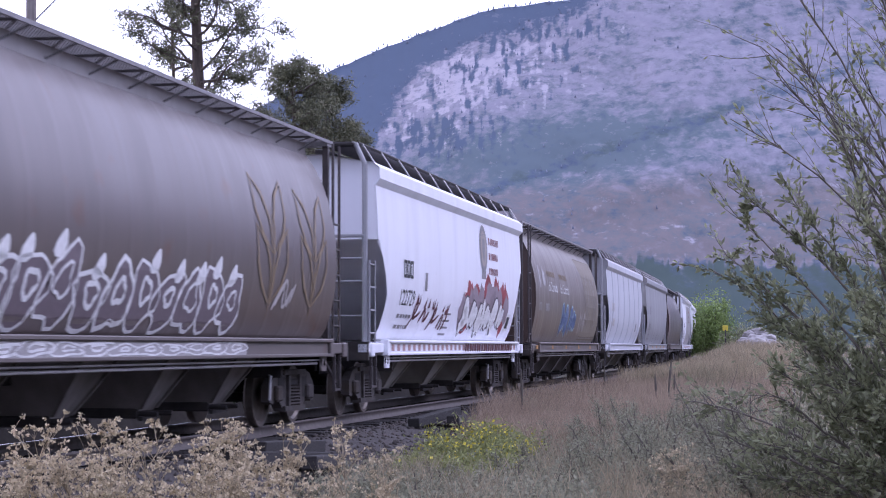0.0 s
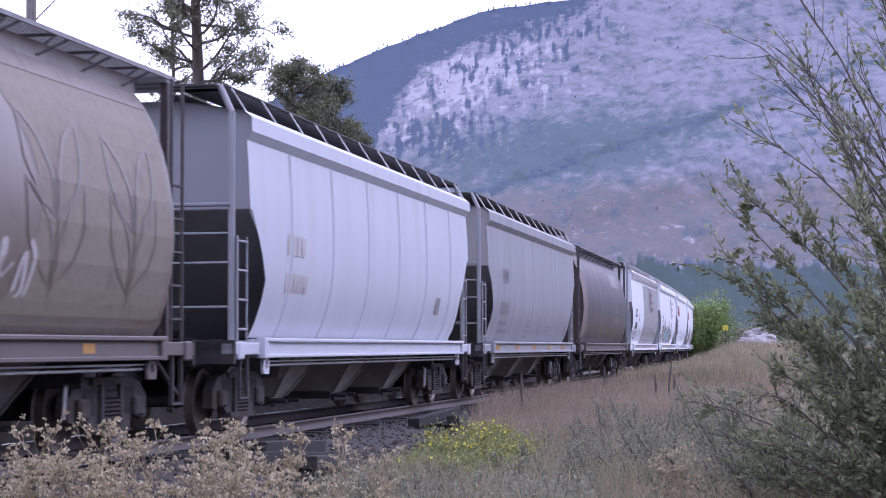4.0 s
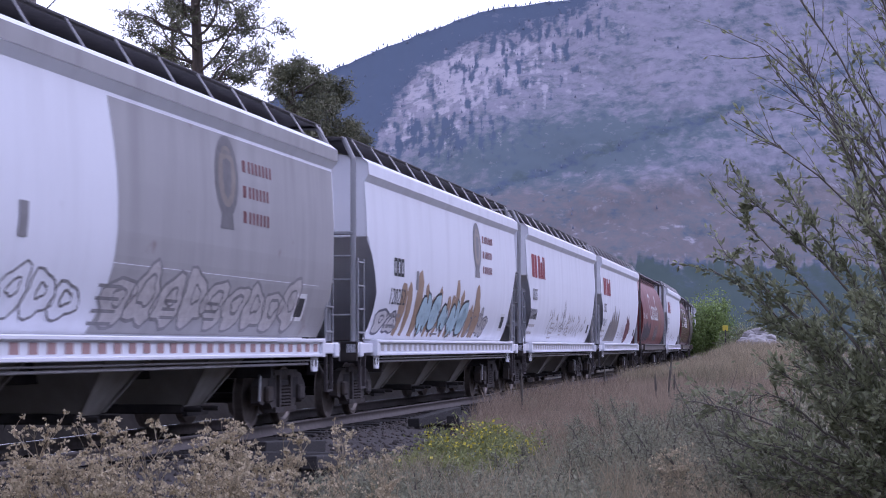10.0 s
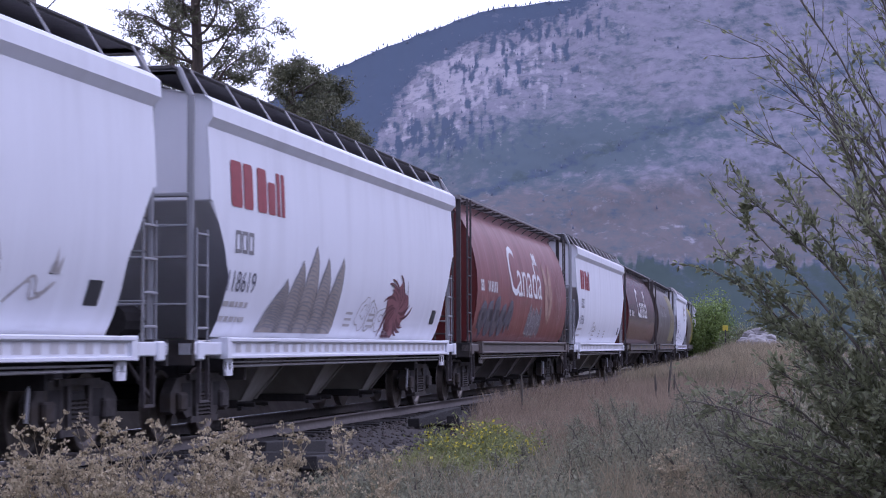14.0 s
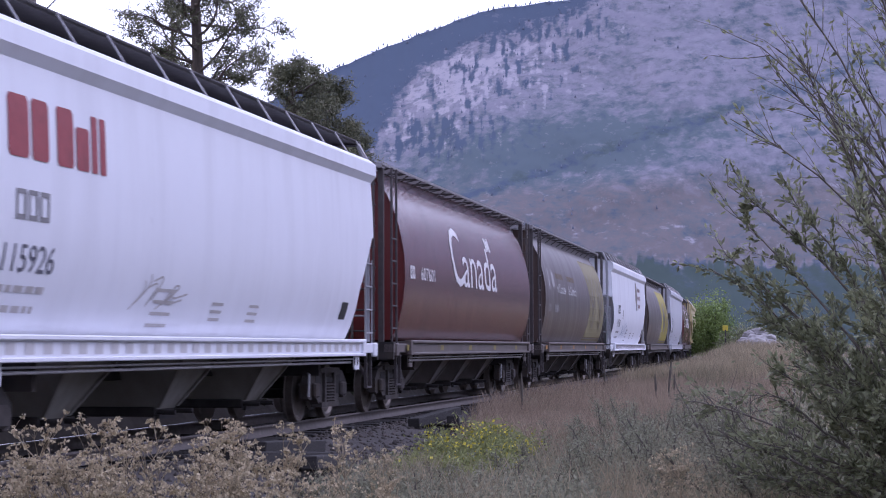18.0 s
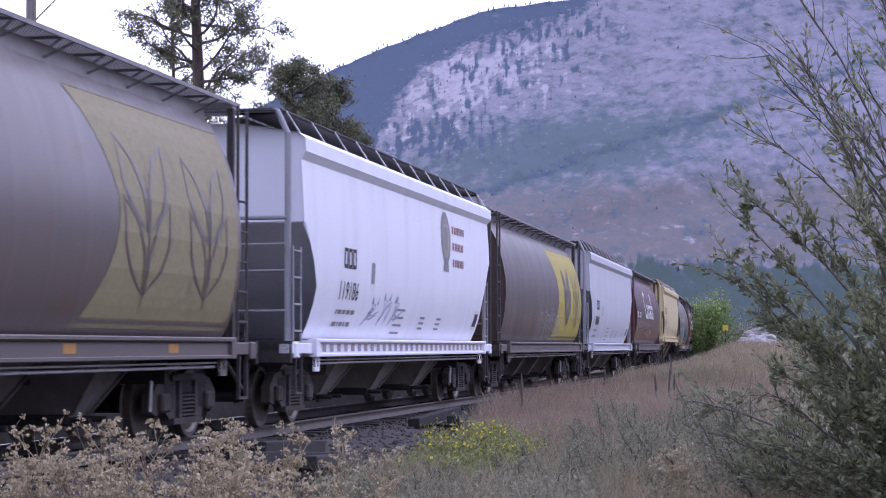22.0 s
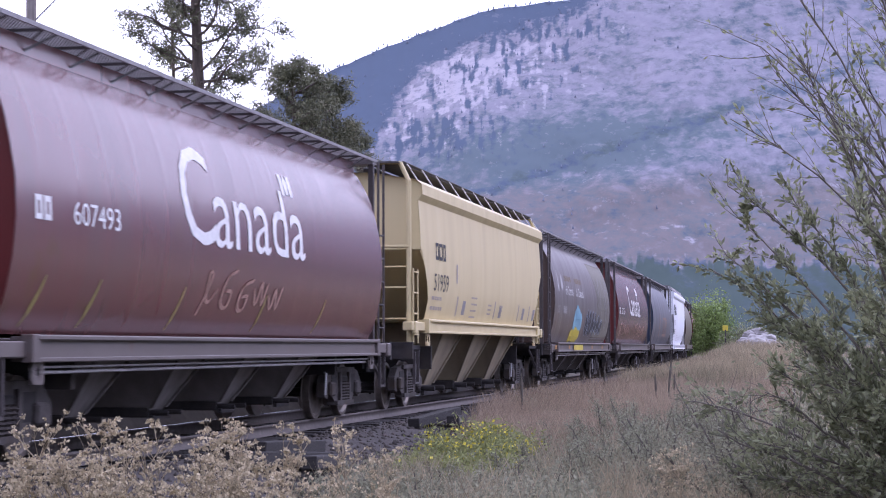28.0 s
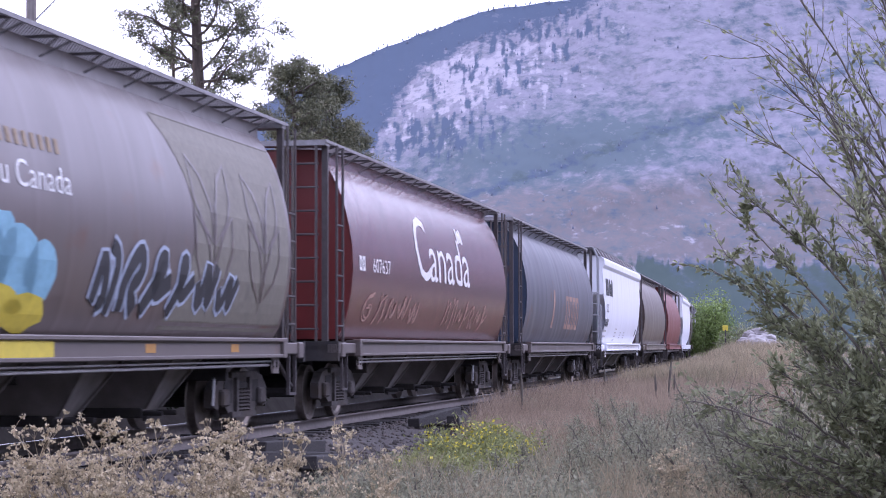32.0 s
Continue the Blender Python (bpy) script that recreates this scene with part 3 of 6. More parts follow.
def shape(bm, pts):
    vs = [bm.verts.new((x, z, 0)) for x, z in pts]
    f = bm.faces.new(vs)
    if len(vs) > 4:
        bmesh.ops.triangulate(bm, faces=[f])


def stroke(bm, pts, w, lift=0.0, end=0.35):
    """A painted line of some width through the points, tapered at its ends."""
    p = [Vector(q) for q in pts]
    n = len(p)
    rows = []
    for i in range(n):
        d = (p[min(i + 1, n - 1)] - p[max(i - 1, 0)]).normalized()
        k = w / 2 * (end if i in (0, n - 1) else 1)
        rows.append((bm.verts.new((p[i].x - d.y * k, p[i].y + d.x * k, lift)), bm.verts.new((p[i].x + d.y * k, p[i].y - d.x * k, lift))))
    for a, b in zip(rows, rows[1:]):
        bm.faces.new((a[0], a[1], b[1], b[0]))


def bars(root, kind, x, z, widths, h, ink, label="", gap=0.25, lean=0.0, hollow=0.0):
    """Unreadable or withheld writing: one plain bar a character."""
    bm = bmesh.new()
    for w in widths:
        if hollow:
            t = hollow
            for q in (((x, z), (x + t, z), (x + t, z + h), (x, z + h)), ((x + w - t, z), (x + w, z), (x + w, z + h), (x + w - t, z + h)),
                      ((x + t, z), (x + w - t, z), (x + w - t, z + t), (x + t, z + t)), ((x + t, z + h - t), (x + w - t, z + h - t), (x + w - t, z + h), (x + t, z + h))):
                shape(bm, q)
        else:
            shape(bm, ((x, z), (x + w, z), (x + w + lean, z + h), (x + lean, z + h)))
        x += w * (1 + gap)
    lay(root, kind, "marking", bm, ink, label)


def glyphs(text):
    cu = bpy.data.curves.new("word", "FONT")
    cu.body, cu.size, cu.resolution_u = text, 1.0, 3
    ob = new("word", cu)
    me = bpy.data.meshes.new_from_object(ob.evaluated_get(bpy.context.evaluated_depsgraph_get()))
    bpy.data.objects.remove(ob)
    return me


def word(root, kind, text, x, x1, z, z1, ink, label=""):
    """Readable lettering in the built-in font, fitted into a box."""
    bm = bmesh.new()
    bm.from_mesh(GLYPHS[text])
    xs, ys = [v.co.x for v in bm.verts], [v.co.y for v in bm.verts]
    for v in bm.verts:
        v.co = (x + (x1 - x) * (v.co.x - min(xs)) / (max(xs) - min(xs)), z + (z1 - z) * (v.co.y - min(ys)) / (max(ys) - min(ys)), 0)
    lay(root, kind, "lettering", bm, ink, label)


GLYPHS = {k: glyphs(k) for k in ("C", "anada", "of Canada", "du Canada", "122729", "120252", "115926", "607601", "119186", "607493", "385204", "118619", "607637", "51959")}


def blob(cx, cz, rx, rz, rnd, n=14, rough=0.18):
    return [(cx + rx * math.cos(a) * (1 + rnd.uniform(-rough, rough)), cz + rz * math.sin(a) * (1 + rnd.uniform(-rough, rough)))
            for a in [2 * math.pi * i / n for i in range(n)]]


def bubbles(root, kind, x0, x1, z0, z1, letters, line, seed, label, width=0.04, tips=0.0, tone=None, flat=None):
    """Thin sprayed outlines of rounded, leaning signs with inner loops and drop-shaped tips; no words."""
    rnd = random.Random(seed)
    step = (x1 - x0) / letters
    proud = 0.008 if flat is None else 0.026
    bl, bt = bmesh.new(), bmesh.new()
    for i in range(letters):
        cx, cz = x0 + step * (i + 0.5), (z0 + z1) / 2
        high = (z1 - z0) / 2 * rnd.uniform(0.72, 1.0)
        lean, turn = rnd.uniform(0.0, 0.35) * step, rnd.uniform(0, 6)
        for k, size in enumerate((1.0, rnd.uniform(0.3, 0.5))):
            loop = []
            for j in range(19):
                a = 2 * math.pi * j / 18
                w = 1 + 0.16 * math.sin(3 * a + turn) + 0.09 * math.sin(5 * a + 2 * turn + k)
                dz = high * size * math.sin(a) * w
                loop.append((cx + (k * 0.05 + 0.56 * size * math.cos(a) * w) * step + lean * dz / max(high, 0.01) * 0.6, z0 + high + dz * 0.95 + k * high * 0.15))
            loop = [(x, max(z0, z)) for x, z in loop]
            if tone and k == 0:
                shape(bt, loop[:-1])
            stroke(bl, loop, width * rnd.uniform(0.8, 1.3))
        if tips and rnd.random() < 0.75:
            tx, tz = cx + rnd.uniform(-0.2, 0.4) * step, z0 + 2 * high
            shape(bl, [(tx + 0.30 * step * 0.5 * math.cos(a) * (1.2 - 0.5 * math.sin(a)) + 0.12 * step * math.sin(a), tz + tips * math.sin(a)) for a in [2 * math.pi * q / 10 for q in range(10)]])
    if tone:
        lay(root, kind, "graffiti_fill", bt, tone, "", proud - 0.003, flat)
    else:
        bt.free()
    lay(root, kind, "graffiti_outline", bl, line, label, proud, flat)


SIGNS = ((((0, 0.2), (0.3, 1), (0.55, 0.1), (0.9, 0.85), (0.72, 0.3)),), (((0, 0), (0.62, 0.9), (0.2, 1), (0.35, 0.2), (1, 0.6)),), (((0, 0.6), (0.3, 0.05), (0.5, 1), (0.72, 0), (1, 0.8)),),
         (((0.2, 0), (0, 0.5), (0.5, 1), (0.8, 0.55), (0.35, 0.3), (0.9, 0)),), (((0.1, 0), (0.5, 0.7), (0.3, 1)), ((0.5, 0.7), (0.95, 1), (0.8, 0.1))),
         (((0.9, 0.9), (0.2, 0.8), (0.1, 0.2), (0.7, 0.1), (0.8, 0.55), (0.4, 0.5)),), (((0.05, 0.1), (0.25, 0.95), (0.6, 0.15), (0.35, 0.05)), ((0.5, 0.95), (0.95, 0.75), (0.75, 0))))


def rounded(pts, rnd):
    """A hand-drawn version of a stroke: finer points, corners eased, a little unsteady."""
    p = [(q + rnd.uniform(-0.05, 0.05), r + rnd.uniform(-0.04, 0.04)) for q, r in pts]
    for _ in range(2):
        p = [p[0]] + [(a[0] * (1 - f) + b[0] * f, a[1] * (1 - f) + b[1] * f) for a, b in zip(p, p[1:]) for f in (0.25, 0.75)] + [p[-1]]
    return p


def graffiti(root, kind, x0, x1, z0, z1, letters, fill, line, seed, label, spikes=0.0, slim=0.5, width=0.05, halo=None):
    """Sprayed bubble strokes: one swelling shape a sign, outlined, over a soft halo; no words."""
    rnd = random.Random(seed)
    step = (x1 - x0) / letters
    w = step * slim
    if halo:
        bm = bmesh.new()
        for i in range(letters + 2):
            shape(bm, blob(x0 + (x1 - x0) * i / (letters + 1), (z0 + z1) / 2, step * 0.75, (z1 - z0) * rnd.uniform(0.45, 0.62), rnd))
        lay(root, kind, "graffiti_halo", bm, halo, "", 0.006)
    bm, bl = bmesh.new(), bmesh.new()
    for i in range(letters):
        left = x0 + step * (i + 0.06)
        up = z1 - (z1 - z0) * rnd.uniform(0, 0.2)
        lo = z0 + (z1 - z0) * rnd.uniform(0, 0.1)
        lean = rnd.uniform(0.12, 0.34) * step
        fat = w * rnd.uniform(0.36, 0.5)
        for k, sign in enumerate(SIGNS[rnd.randrange(len(SIGNS))]):
            path = [(left + step * 0.8 * q + lean * (r - 0.4), lo + fat * 0.4 + (up - lo - fat * 0.8) * r) for q, r in rounded(sign, rnd)]
            lift = 0.0004 * (k + 3 * (i % 3))
            if fill:
                stroke(bm, path, fat, lift, 0.8)
                if line:
                    stroke(bl, path, fat + 2 * width, lift, 0.95)
            elif line:
                for off in (-0.22, 0.22):
                    stroke(bl, [(q + off * fat, r + off * fat * 0.5) for q, r in path], width, lift)
        if spikes:
            for _ in range(3):
                sx = left + rnd.uniform(0.1, 0.8) * step
                shape(bl if line else bm, ((sx - 0.06, up - 0.1), (sx + 0.08, up - 0.1), (sx + 0.05 + rnd.uniform(-0.1, 0.1), up + spikes * rnd.uniform(0.5, 1.2))))
    if fill:
        lay(root, kind, "graffiti_fill", bm, fill, "", 0.016)
    else:
        bm.free()
    if line:
        lay(root, kind, "graffiti_outline", bl, line, label, 0.011)
    else:
        bl.free()


def stripes(root, x0, x1, ink, step=0.46, w=0.23):
    """The row of reflective patches along the side sill."""
    x = x0
    while x < x1:
        part("reflector", MESH["tape"], ink, root, "", pose(x, -1.586, 0))
        x += step


def patches(root, xs, ink, w=0.32, label="", flat=1.58):
    for x in xs:
        bm = bmesh.new()
        shape(bm, ((x, 1.14), (x + w, 1.14), (x + w, 1.25), (x, 1.25)))
        lay(root, "square", "reflector", bm, ink, label, 0.006, flat=flat)


def panel(root, kind, x0, x1, z0, z1, ink, name="painted_panel", label="", proud=0.004, wave=0.0):
    bm = bmesh.new()
    n = 12
    left = [(x0 + wave * math.sin(math.pi * i / n), z0 + (z1 - z0) * i / n) for i in range(n + 1)]
    right = [(x1, z1 - (z1 - z0) * i / n) for i in range(n + 1)]
    for i in range(n):
        a, b = left[i], left[i + 1]
        shape(bm, (a, (x1, a[1]), (x1, b[1]), b))
    lay(root, kind, name, bm, ink, label, proud)


def wheat(root, kind, x, z, h, ink, hollow=False, pairs=1, label="painted wheat leaf"):
    """A wheat ear: paired pointed leaves on a stalk."""
    tall = 1.0 if pairs == 1 else 0.74
    for side in (-1, 1):
        for k in range(pairs):
            b = z + h * (0.05 + 0.46 * k)
            pts = [(x + side * h * q, b + h * tall * r) for q, r in ((0.03, 0), (0.32, 0.24), (0.46, 0.5), (0.48, 0.95), (0.22, 0.74), (0.06, 0.42))]
            bm = bmesh.new()
            if hollow:
                stroke(bm, pts + pts[:1], 0.065, 0.0004 * (k + 2 * (side > 0)))
            else:
                shape(bm, pts)
            lay(root, kind, "wheat_leaf", bm, ink, label, 0.012)
    bm = bmesh.new()
    stroke(bm, [(x, z - h * 0.1), (x + 0.02, z + h * 0.3), (x, z + h * 0.95)], 0.05)
    lay(root, kind, "wheat_stalk", bm, ink, "", 0.014)


def crest(root, kind, x, z, h):
    """A round-topped heritage badge with three short lines of dim red bars beside it."""
    bm = bmesh.new()
    shape(bm, [(x + h * 0.40 * math.cos(a), z + h * 0.56 + h * 0.44 * math.sin(a)) for a in [2 * math.pi * i / 20 for i in range(20)]])
    shape(bm, ((x - h * 0.24, z), (x + h * 0.24, z), (x + h * 0.16, z + h * 0.2), (x - h * 0.16, z + h * 0.2)))
    lay(root, kind, "badge", bm, INK["grey"], "grey heritage badge")
    bm = bmesh.new()
    shape(bm, [(x + h * 0.29 * math.cos(a), z + h * 0.56 + h * 0.33 * math.sin(a)) for a in [2 * math.pi * i / 20 for i in range(20)]])
    lay(root, kind, "badge_field", bm, INK["brown_dirt"], "", 0.011)
    bm = bmesh.new()
    shape(bm, [(x + h * q, z + h * r) for q, r in ((-0.14, 0.72), (-0.15, 0.52), (-0.1, 0.38), (0, 0.31), (0.1, 0.38), (0.15, 0.52), (0.14, 0.72), (0, 0.76))])
    for a in range(6):
        shape(bm, ((x - h * 0.2 + h * 0.07 * a, z + h * 0.79), (x - h * 0.165 + h * 0.07 * a, z + h * 0.79), (x - h * 0.165 + h * 0.07 * a, z + h * 0.84), (x - h * 0.2 + h * 0.07 * a, z + h * 0.84)))
    lay(root, kind, "badge_shield", bm, INK["grey"], "", 0.014)
    for k, n in enumerate((8, 7, 7)):
        bars(root, kind, x + h * 0.56, z + h * (0.66 - 0.28 * k), [0.14] + [0.09] * (n - 1), h * 0.13, INK["dim_red"], gap=0.85)


def data_blocks(root, kind, x, z, seed, ink):
    """Small stencilled data: rows of short bars and a framed panel."""
    rnd = random.Random(seed)
    bm = bmesh.new()
    for r in range(2):
        q = x
        for _ in range(5):
            w = rnd.uniform(0.08, 0.26)
            shape(bm, ((q, z + 0.2 * r), (q + w, z + 0.2 * r), (q + w, z + 0.2 * r + 0.07), (q, z + 0.2 * r + 0.07)))
            q += w + 0.06
    for r in range(4):
        shape(bm, ((x + 4.4, z - 0.1 + 0.14 * r), (x + 5.1, z - 0.1 + 0.14 * r), (x + 5.1, z - 0.06 + 0.14 * r), (x + 4.4, z - 0.06 + 0.14 * r)))
    for q in (x + 6.6, x + 8.2):
        for r in range(3):
            shape(bm, ((q, z + 0.1 * r), (q + 0.45, z + 0.1 * r), (q + 0.45, z + 0.04 + 0.1 * r), (q, z + 0.04 + 0.1 * r)))
    lay(root, kind, "marking", bm, ink)


def plate(root, kind, x, z, w, h, ink):
    bm = bmesh.new()
    shape(bm, ((x, z), (x + w, z), (x + w, z + h), (x, z + h)))
    lay(root, kind, "data_plate", bm, ink)


# ---- the cars in their order ----
W, K = INK["white"], INK["black"]


def soo(label, paint, trim, badge=True, num=6, tape="pink", shift=0.0, cap=None, seed=1, digits=""):
    c = hopper_car("square", label, paint, cap or paint, paint, trim, HOPPER_DARK)
    bars(c, "square", -5.95 + shift, 2.5, [0.24, 0.24, 0.24], 0.33, K, gap=0.2, hollow=0.06)
    if digits:
        word(c, "square", digits, -6.1 + shift, -4.85 + shift, 1.98, 2.28, K)
    else:
        bars(c, "square", -6.05 + shift, 1.98, [0.11] * num, 0.29, K, gap=0.9)
    plate(c, "square", -4.0 + shift, 2.3, 0.22, 0.36, INK["grey"])
    data_blocks(c, "square", -6.1 + shift, 1.55, seed, INK["grey"])
    plate(c, "square", 6.2 + shift, 1.66, 0.4, 0.28, INK["black"])
    bm = bmesh.new()
    shape(bm, ((6.13 + shift, 1.6), (6.68 + shift, 1.6), (6.68 + shift, 2.01), (6.13 + shift, 2.01)))
    lay(c, "square", "label_frame", bm, W, "", 0.005)
    if badge:
        crest(c, "square", 2.55 + shift, 2.76, 1.24)
    if tape:
        stripes(c, -7.4, 7.4, INK[tape])
    return c


def rail_white(label, paint, trim, word_ink, seed, x=-7.2, digits=""):
    """White car with a large red two-word mark, drawn as plain blocks."""
    c = hopper_car("square", label, paint, paint, paint, trim, HOPPER_DARK)
    bm = bmesh.new()
    q = x
    for w, h in ((0.5, 0.62), (0.42, 0.62), (0.0, 0.0), (0.44, 0.62), (0.36, 0.46), (0.17, 0.62), (0.17, 0.62)):
        z = 3.08
        if w:
            cut = 0.1 * w
            shape(bm, ((q + cut, z), (q + w - cut, z), (q + w, z + cut), (q + w, z + h - cut), (q + w - cut, z + h), (q + cut, z + h), (q, z + h - cut), (q, z + cut)))
        q += w + 0.07 if w else 0.14
    lay(c, "square", "marking", bm, word_ink, "large red company mark in plain blocks")
    bars(c, "square", x + 0.2, 2.47, [0.24, 0.24, 0.24], 0.3, INK["grey"], gap=0.2, hollow=0.05)
    if digits:
        word(c, "square", digits, x, x + 1.25, 1.95, 2.23, INK["slate"])
    else:
        bars(c, "square", x, 1.95, [0.11] * 6, 0.28, INK["black"], gap=0.9)
    data_blocks(c, "square", x, 1.55, seed, INK["dusty"])
    plate(c, "square", 6.2, 1.66, 0.4, 0.28, INK["black"])
    stripes(c, -7.4, 7.4, INK["faint"])
    return c


def canada_car(label, paint, cap, trim, ink=W, x=-3.2, amber=True, sill=None, digits=""):
    c = hopper_car("round", label, paint, cap, sill or SILL, trim)
    word(c, "round", "C", x + 0.2, x + 1.45, 2.5, 3.76, ink, "tall white lettering")
    word(c, "round", "anada", x + 1.4, x + 5.7, 2.5, 3.5, ink, "tall white lettering")
    bm = bmesh.new()
    for a, b in ((0.0, 0.16), (0.42, 0.58)):
        shape(bm, ((x + 4.85 + a, 3.44), (x + 4.85 + b, 3.44), (x + 4.85 + b, 3.76), (x + 4.85 + a, 3.76)))
    shape(bm, ((x + 5.07, 3.46), (x + 5.21, 3.46), (x + 5.25, 3.66), (x + 5.14, 3.76), (x + 5.03, 3.66)))
    lay(c, "round", "flag_mark", bm, ink)
    bars(c, "round", -7.3, 2.5, [0.18, 0.18], 0.25, ink, gap=0.25, hollow=0.06)
    if digits:
        word(c, "round", digits, -6.3, -4.95, 2.5, 2.75, ink)
    else:
        bars(c, "round", -6.3, 2.5, [0.11] * 6, 0.25, ink, gap=1.1)
    if amber:
        patches(c, (-7.6, -4.4, -1.2, 2.0, 5.2), INK["dull_yellow"], 0.34, "dull amber reflector")
    return c


def grain_car(label, paint, cap, trim, field=None, wheat_ink="dull_yellow", text=True, amber="orange", sill=None, split=2.45, solid=False):
    """Brown round-bodied car with two lines of faded lettering and a painted wheat panel on its far end."""
    c = hopper_car("round", label, paint, cap, sill or SILL, trim)
    if field:
        panel(c, "round", split, 7.6, 1.42, 4.08, field, "wheat_panel", "faded yellow painted wheat panel", 0.005, 0.9)
    wheat(c, "round", 4.2, 1.75, 1.55, INK[wheat_ink] if not field else paint, not solid, 2)
    wheat(c, "round", 6.4, 1.75, 1.5, INK[wheat_ink] if not field else paint, True, 2)
    if text:
        bars(c, "round", -6.95, 2.85, [0.28], 0.62, INK["dim_white"], lean=0.05)
        bm = bmesh.new()
        shape(bm, ((-6.2, 3.0), (-5.9, 2.9), (-5.6, 3.05), (-5.7, 3.3), (-5.9, 3.5), (-6.1, 3.3)))
        lay(c, "round", "leaf_mark", bm, INK["dim_white"])
        bars(c, "round", -5.1, 3.22, [0.10] * 9, 0.16, INK["ochre"], gap=1.0)
        bars(c, "round", -2.4, 3.22, [0.10] * 9, 0.16, INK["ochre"], gap=1.0)
        word(c, "round", "of Canada", -5.1, -3.2, 2.8, 3.08, INK["white"])
        word(c, "round", "du Canada", -2.5, -0.5, 2.8, 3.08, INK["white"])
        bars(c, "round", -7.0, 2.22, [0.16, 0.16], 0.22, INK["dim_white"], gap=0.3, hollow=0.05)
        bars(c, "round", -5.75, 2.22, [0.1] * 6, 0.22, INK["dim_white"], gap=0.4)
    if amber:
        patches(c, (-7.8, -4.6, -1.5, 1.7, 4.9), INK[amber], 0.34, "orange reflector")
    return c


CARS = []
c = grain_car("weathered brown round-bodied grain hopper with white graffiti", BROWN, CAP_BROWN, LADDER_DARK, None, "ochre", False, None)
bubbles(c, "round", -5.3, 2.9, 1.38, 2.3, 10, INK["white"], 11, "sprayed white bubble graffiti", 0.055, 0.16, INK["mauve"])
graffiti(c, "round", 4.4, 5.6, 1.45, 2.5, 1, None, INK["dusty"], 12, "sprayed white tag", 0.0, 0.7, 0.06)
bm = bmesh.new()
shape(bm, ((-8.0, 1.10), (2.9, 1.10), (2.9, 1.30), (-8.0, 1.30)))
lay(c, "round", "sill_paint", bm, INK["dim_white"], "pale overspray on the sill", 0.019, flat=1.58)
bubbles(c, "round", -7.8, 2.8, 1.11, 1.28, 13, INK["white"], 13, "white outlines on the sill", 0.025, 0.0, None, 1.58)
CARS.append(c)
c = soo("white covered hopper with badge and red graffiti", WHITE, GREY, seed=2, digits="122729")
graffiti(c, "square", -5.0, -1.3, 1.5, 2.15, 4, None, INK["maroon"], 21, "dark red and grey graffiti tag", 0.1, 0.35, 0.05)
rnd = random.Random(22)
for ink, n, big in ((INK["red"], 8, 0.60), (INK["rose_grey"], 9, 0.5)):
    bm = bmesh.new()
    for i in range(n):
        shape(bm, blob(-0.1 + 6.2 * (i + rnd.random()) / n, 1.98 + 0.3 * math.sin(math.pi * i / n), 0.45, big * rnd.uniform(0.7, 1.0), rnd, 14, 0.25))
    lay(c, "square", "graffiti_halo", bm, ink, "", 0.005 if ink is INK["red"] else 0.007)
graffiti(c, "square", 0.2, 5.6, 1.40, 2.5, 6, INK["white"], INK["plum"], 22, "large white graffiti on plum and crimson", 0.0, 0.78, 0.045)
bm = bmesh.new()
for i in range(22):
    x = 0.1 + i * 0.29
    shape(bm, ((x, 1.11), (x + 0.15, 1.11), (x + 0.22, 1.29), (x + 0.07, 1.29)))
lay(c, "square", "graffiti_fill", bm, INK["maroon"], "crimson strokes on the sill", 0.030, flat=1.58)
CARS.append(c)
c = grain_car("tan-brown round-bodied grain hopper with blue graffiti", TAN, CAP_BROWN, LADDER_DARK, plain_paint("worn_wheat_tan", (0.225, 0.19, 0.145)), "pale_wheat", split=2.9)
graffiti(c, "round", -2.3, 1.4, 1.48, 2.55, 4, INK["blue"], INK["ice"], 31, "blue bubble graffiti edged in pale blue", 0.0, 0.72, 0.05)
graffiti(c, "round", 2.2, 3.8, 1.6, 2.4, 3, None, INK["dusty"], 32, "thin pale graffiti tag", 0.0, 0.4, 0.04)
CARS.append(c)
c = hopper_car("square", "light grey covered hopper with ribbed sides", CHALK, GREY, CHALK, GREY, HOPPER_DARK, None, True)
plate(c, "square", 4.7, 1.85, 0.45, 0.34, INK["grey"])
bars(c, "square", -6.2, 2.55, [0.2] * 4, 0.3, INK["dusty"], gap=0.3)
bars(c, "square", -6.2, 2.0, [0.16] * 6, 0.28, INK["dusty"], gap=0.3)
CARS.append(c)
c = hopper_car("square", "plain grey covered hopper with stencilled marks", GREY, CONCRETE_GREY, GREY, GREY, HOPPER_DARK)
bars(c, "square", -5.95, 2.75, [0.26] * 3, 0.36, INK["grey"], gap=0.25, hollow=0.07)
bars(c, "square", -6.1, 1.98, [0.11] * 6, 0.32, INK["grey"], gap=1.0)
data_blocks(c, "square", -5.9, 1.55, 5, INK["grey"])
plate(c, "square", 6.3, 1.55, 0.34, 0.3, INK["grey"])
patches(c, (-6.9, -3.9, -1.0, 2.0, 4.9), INK["orange"], 0.6, "faint orange reflector")
CARS.append(c)
c = hopper_car("round", "dark grey-brown round-bodied hopper with a faded band", DARK_GREY, CAP_BROWN, SILL, LADDER_DARK)
panel(c, "round", -7.7, -6.5, 1.4, 4.08, INK["primer"], "faded_band", "dusty pink primer band")
bm = bmesh.new()
q = 2.95
for w in (0.5, 0.5, 0.0, 0.5, 0.4, 0.16, 0.16):
    if w:
        shape(bm, ((q, 3.5), (q + w, 3.5), (q + w, 3.98), (q, 3.98)))
    q += w + 0.12
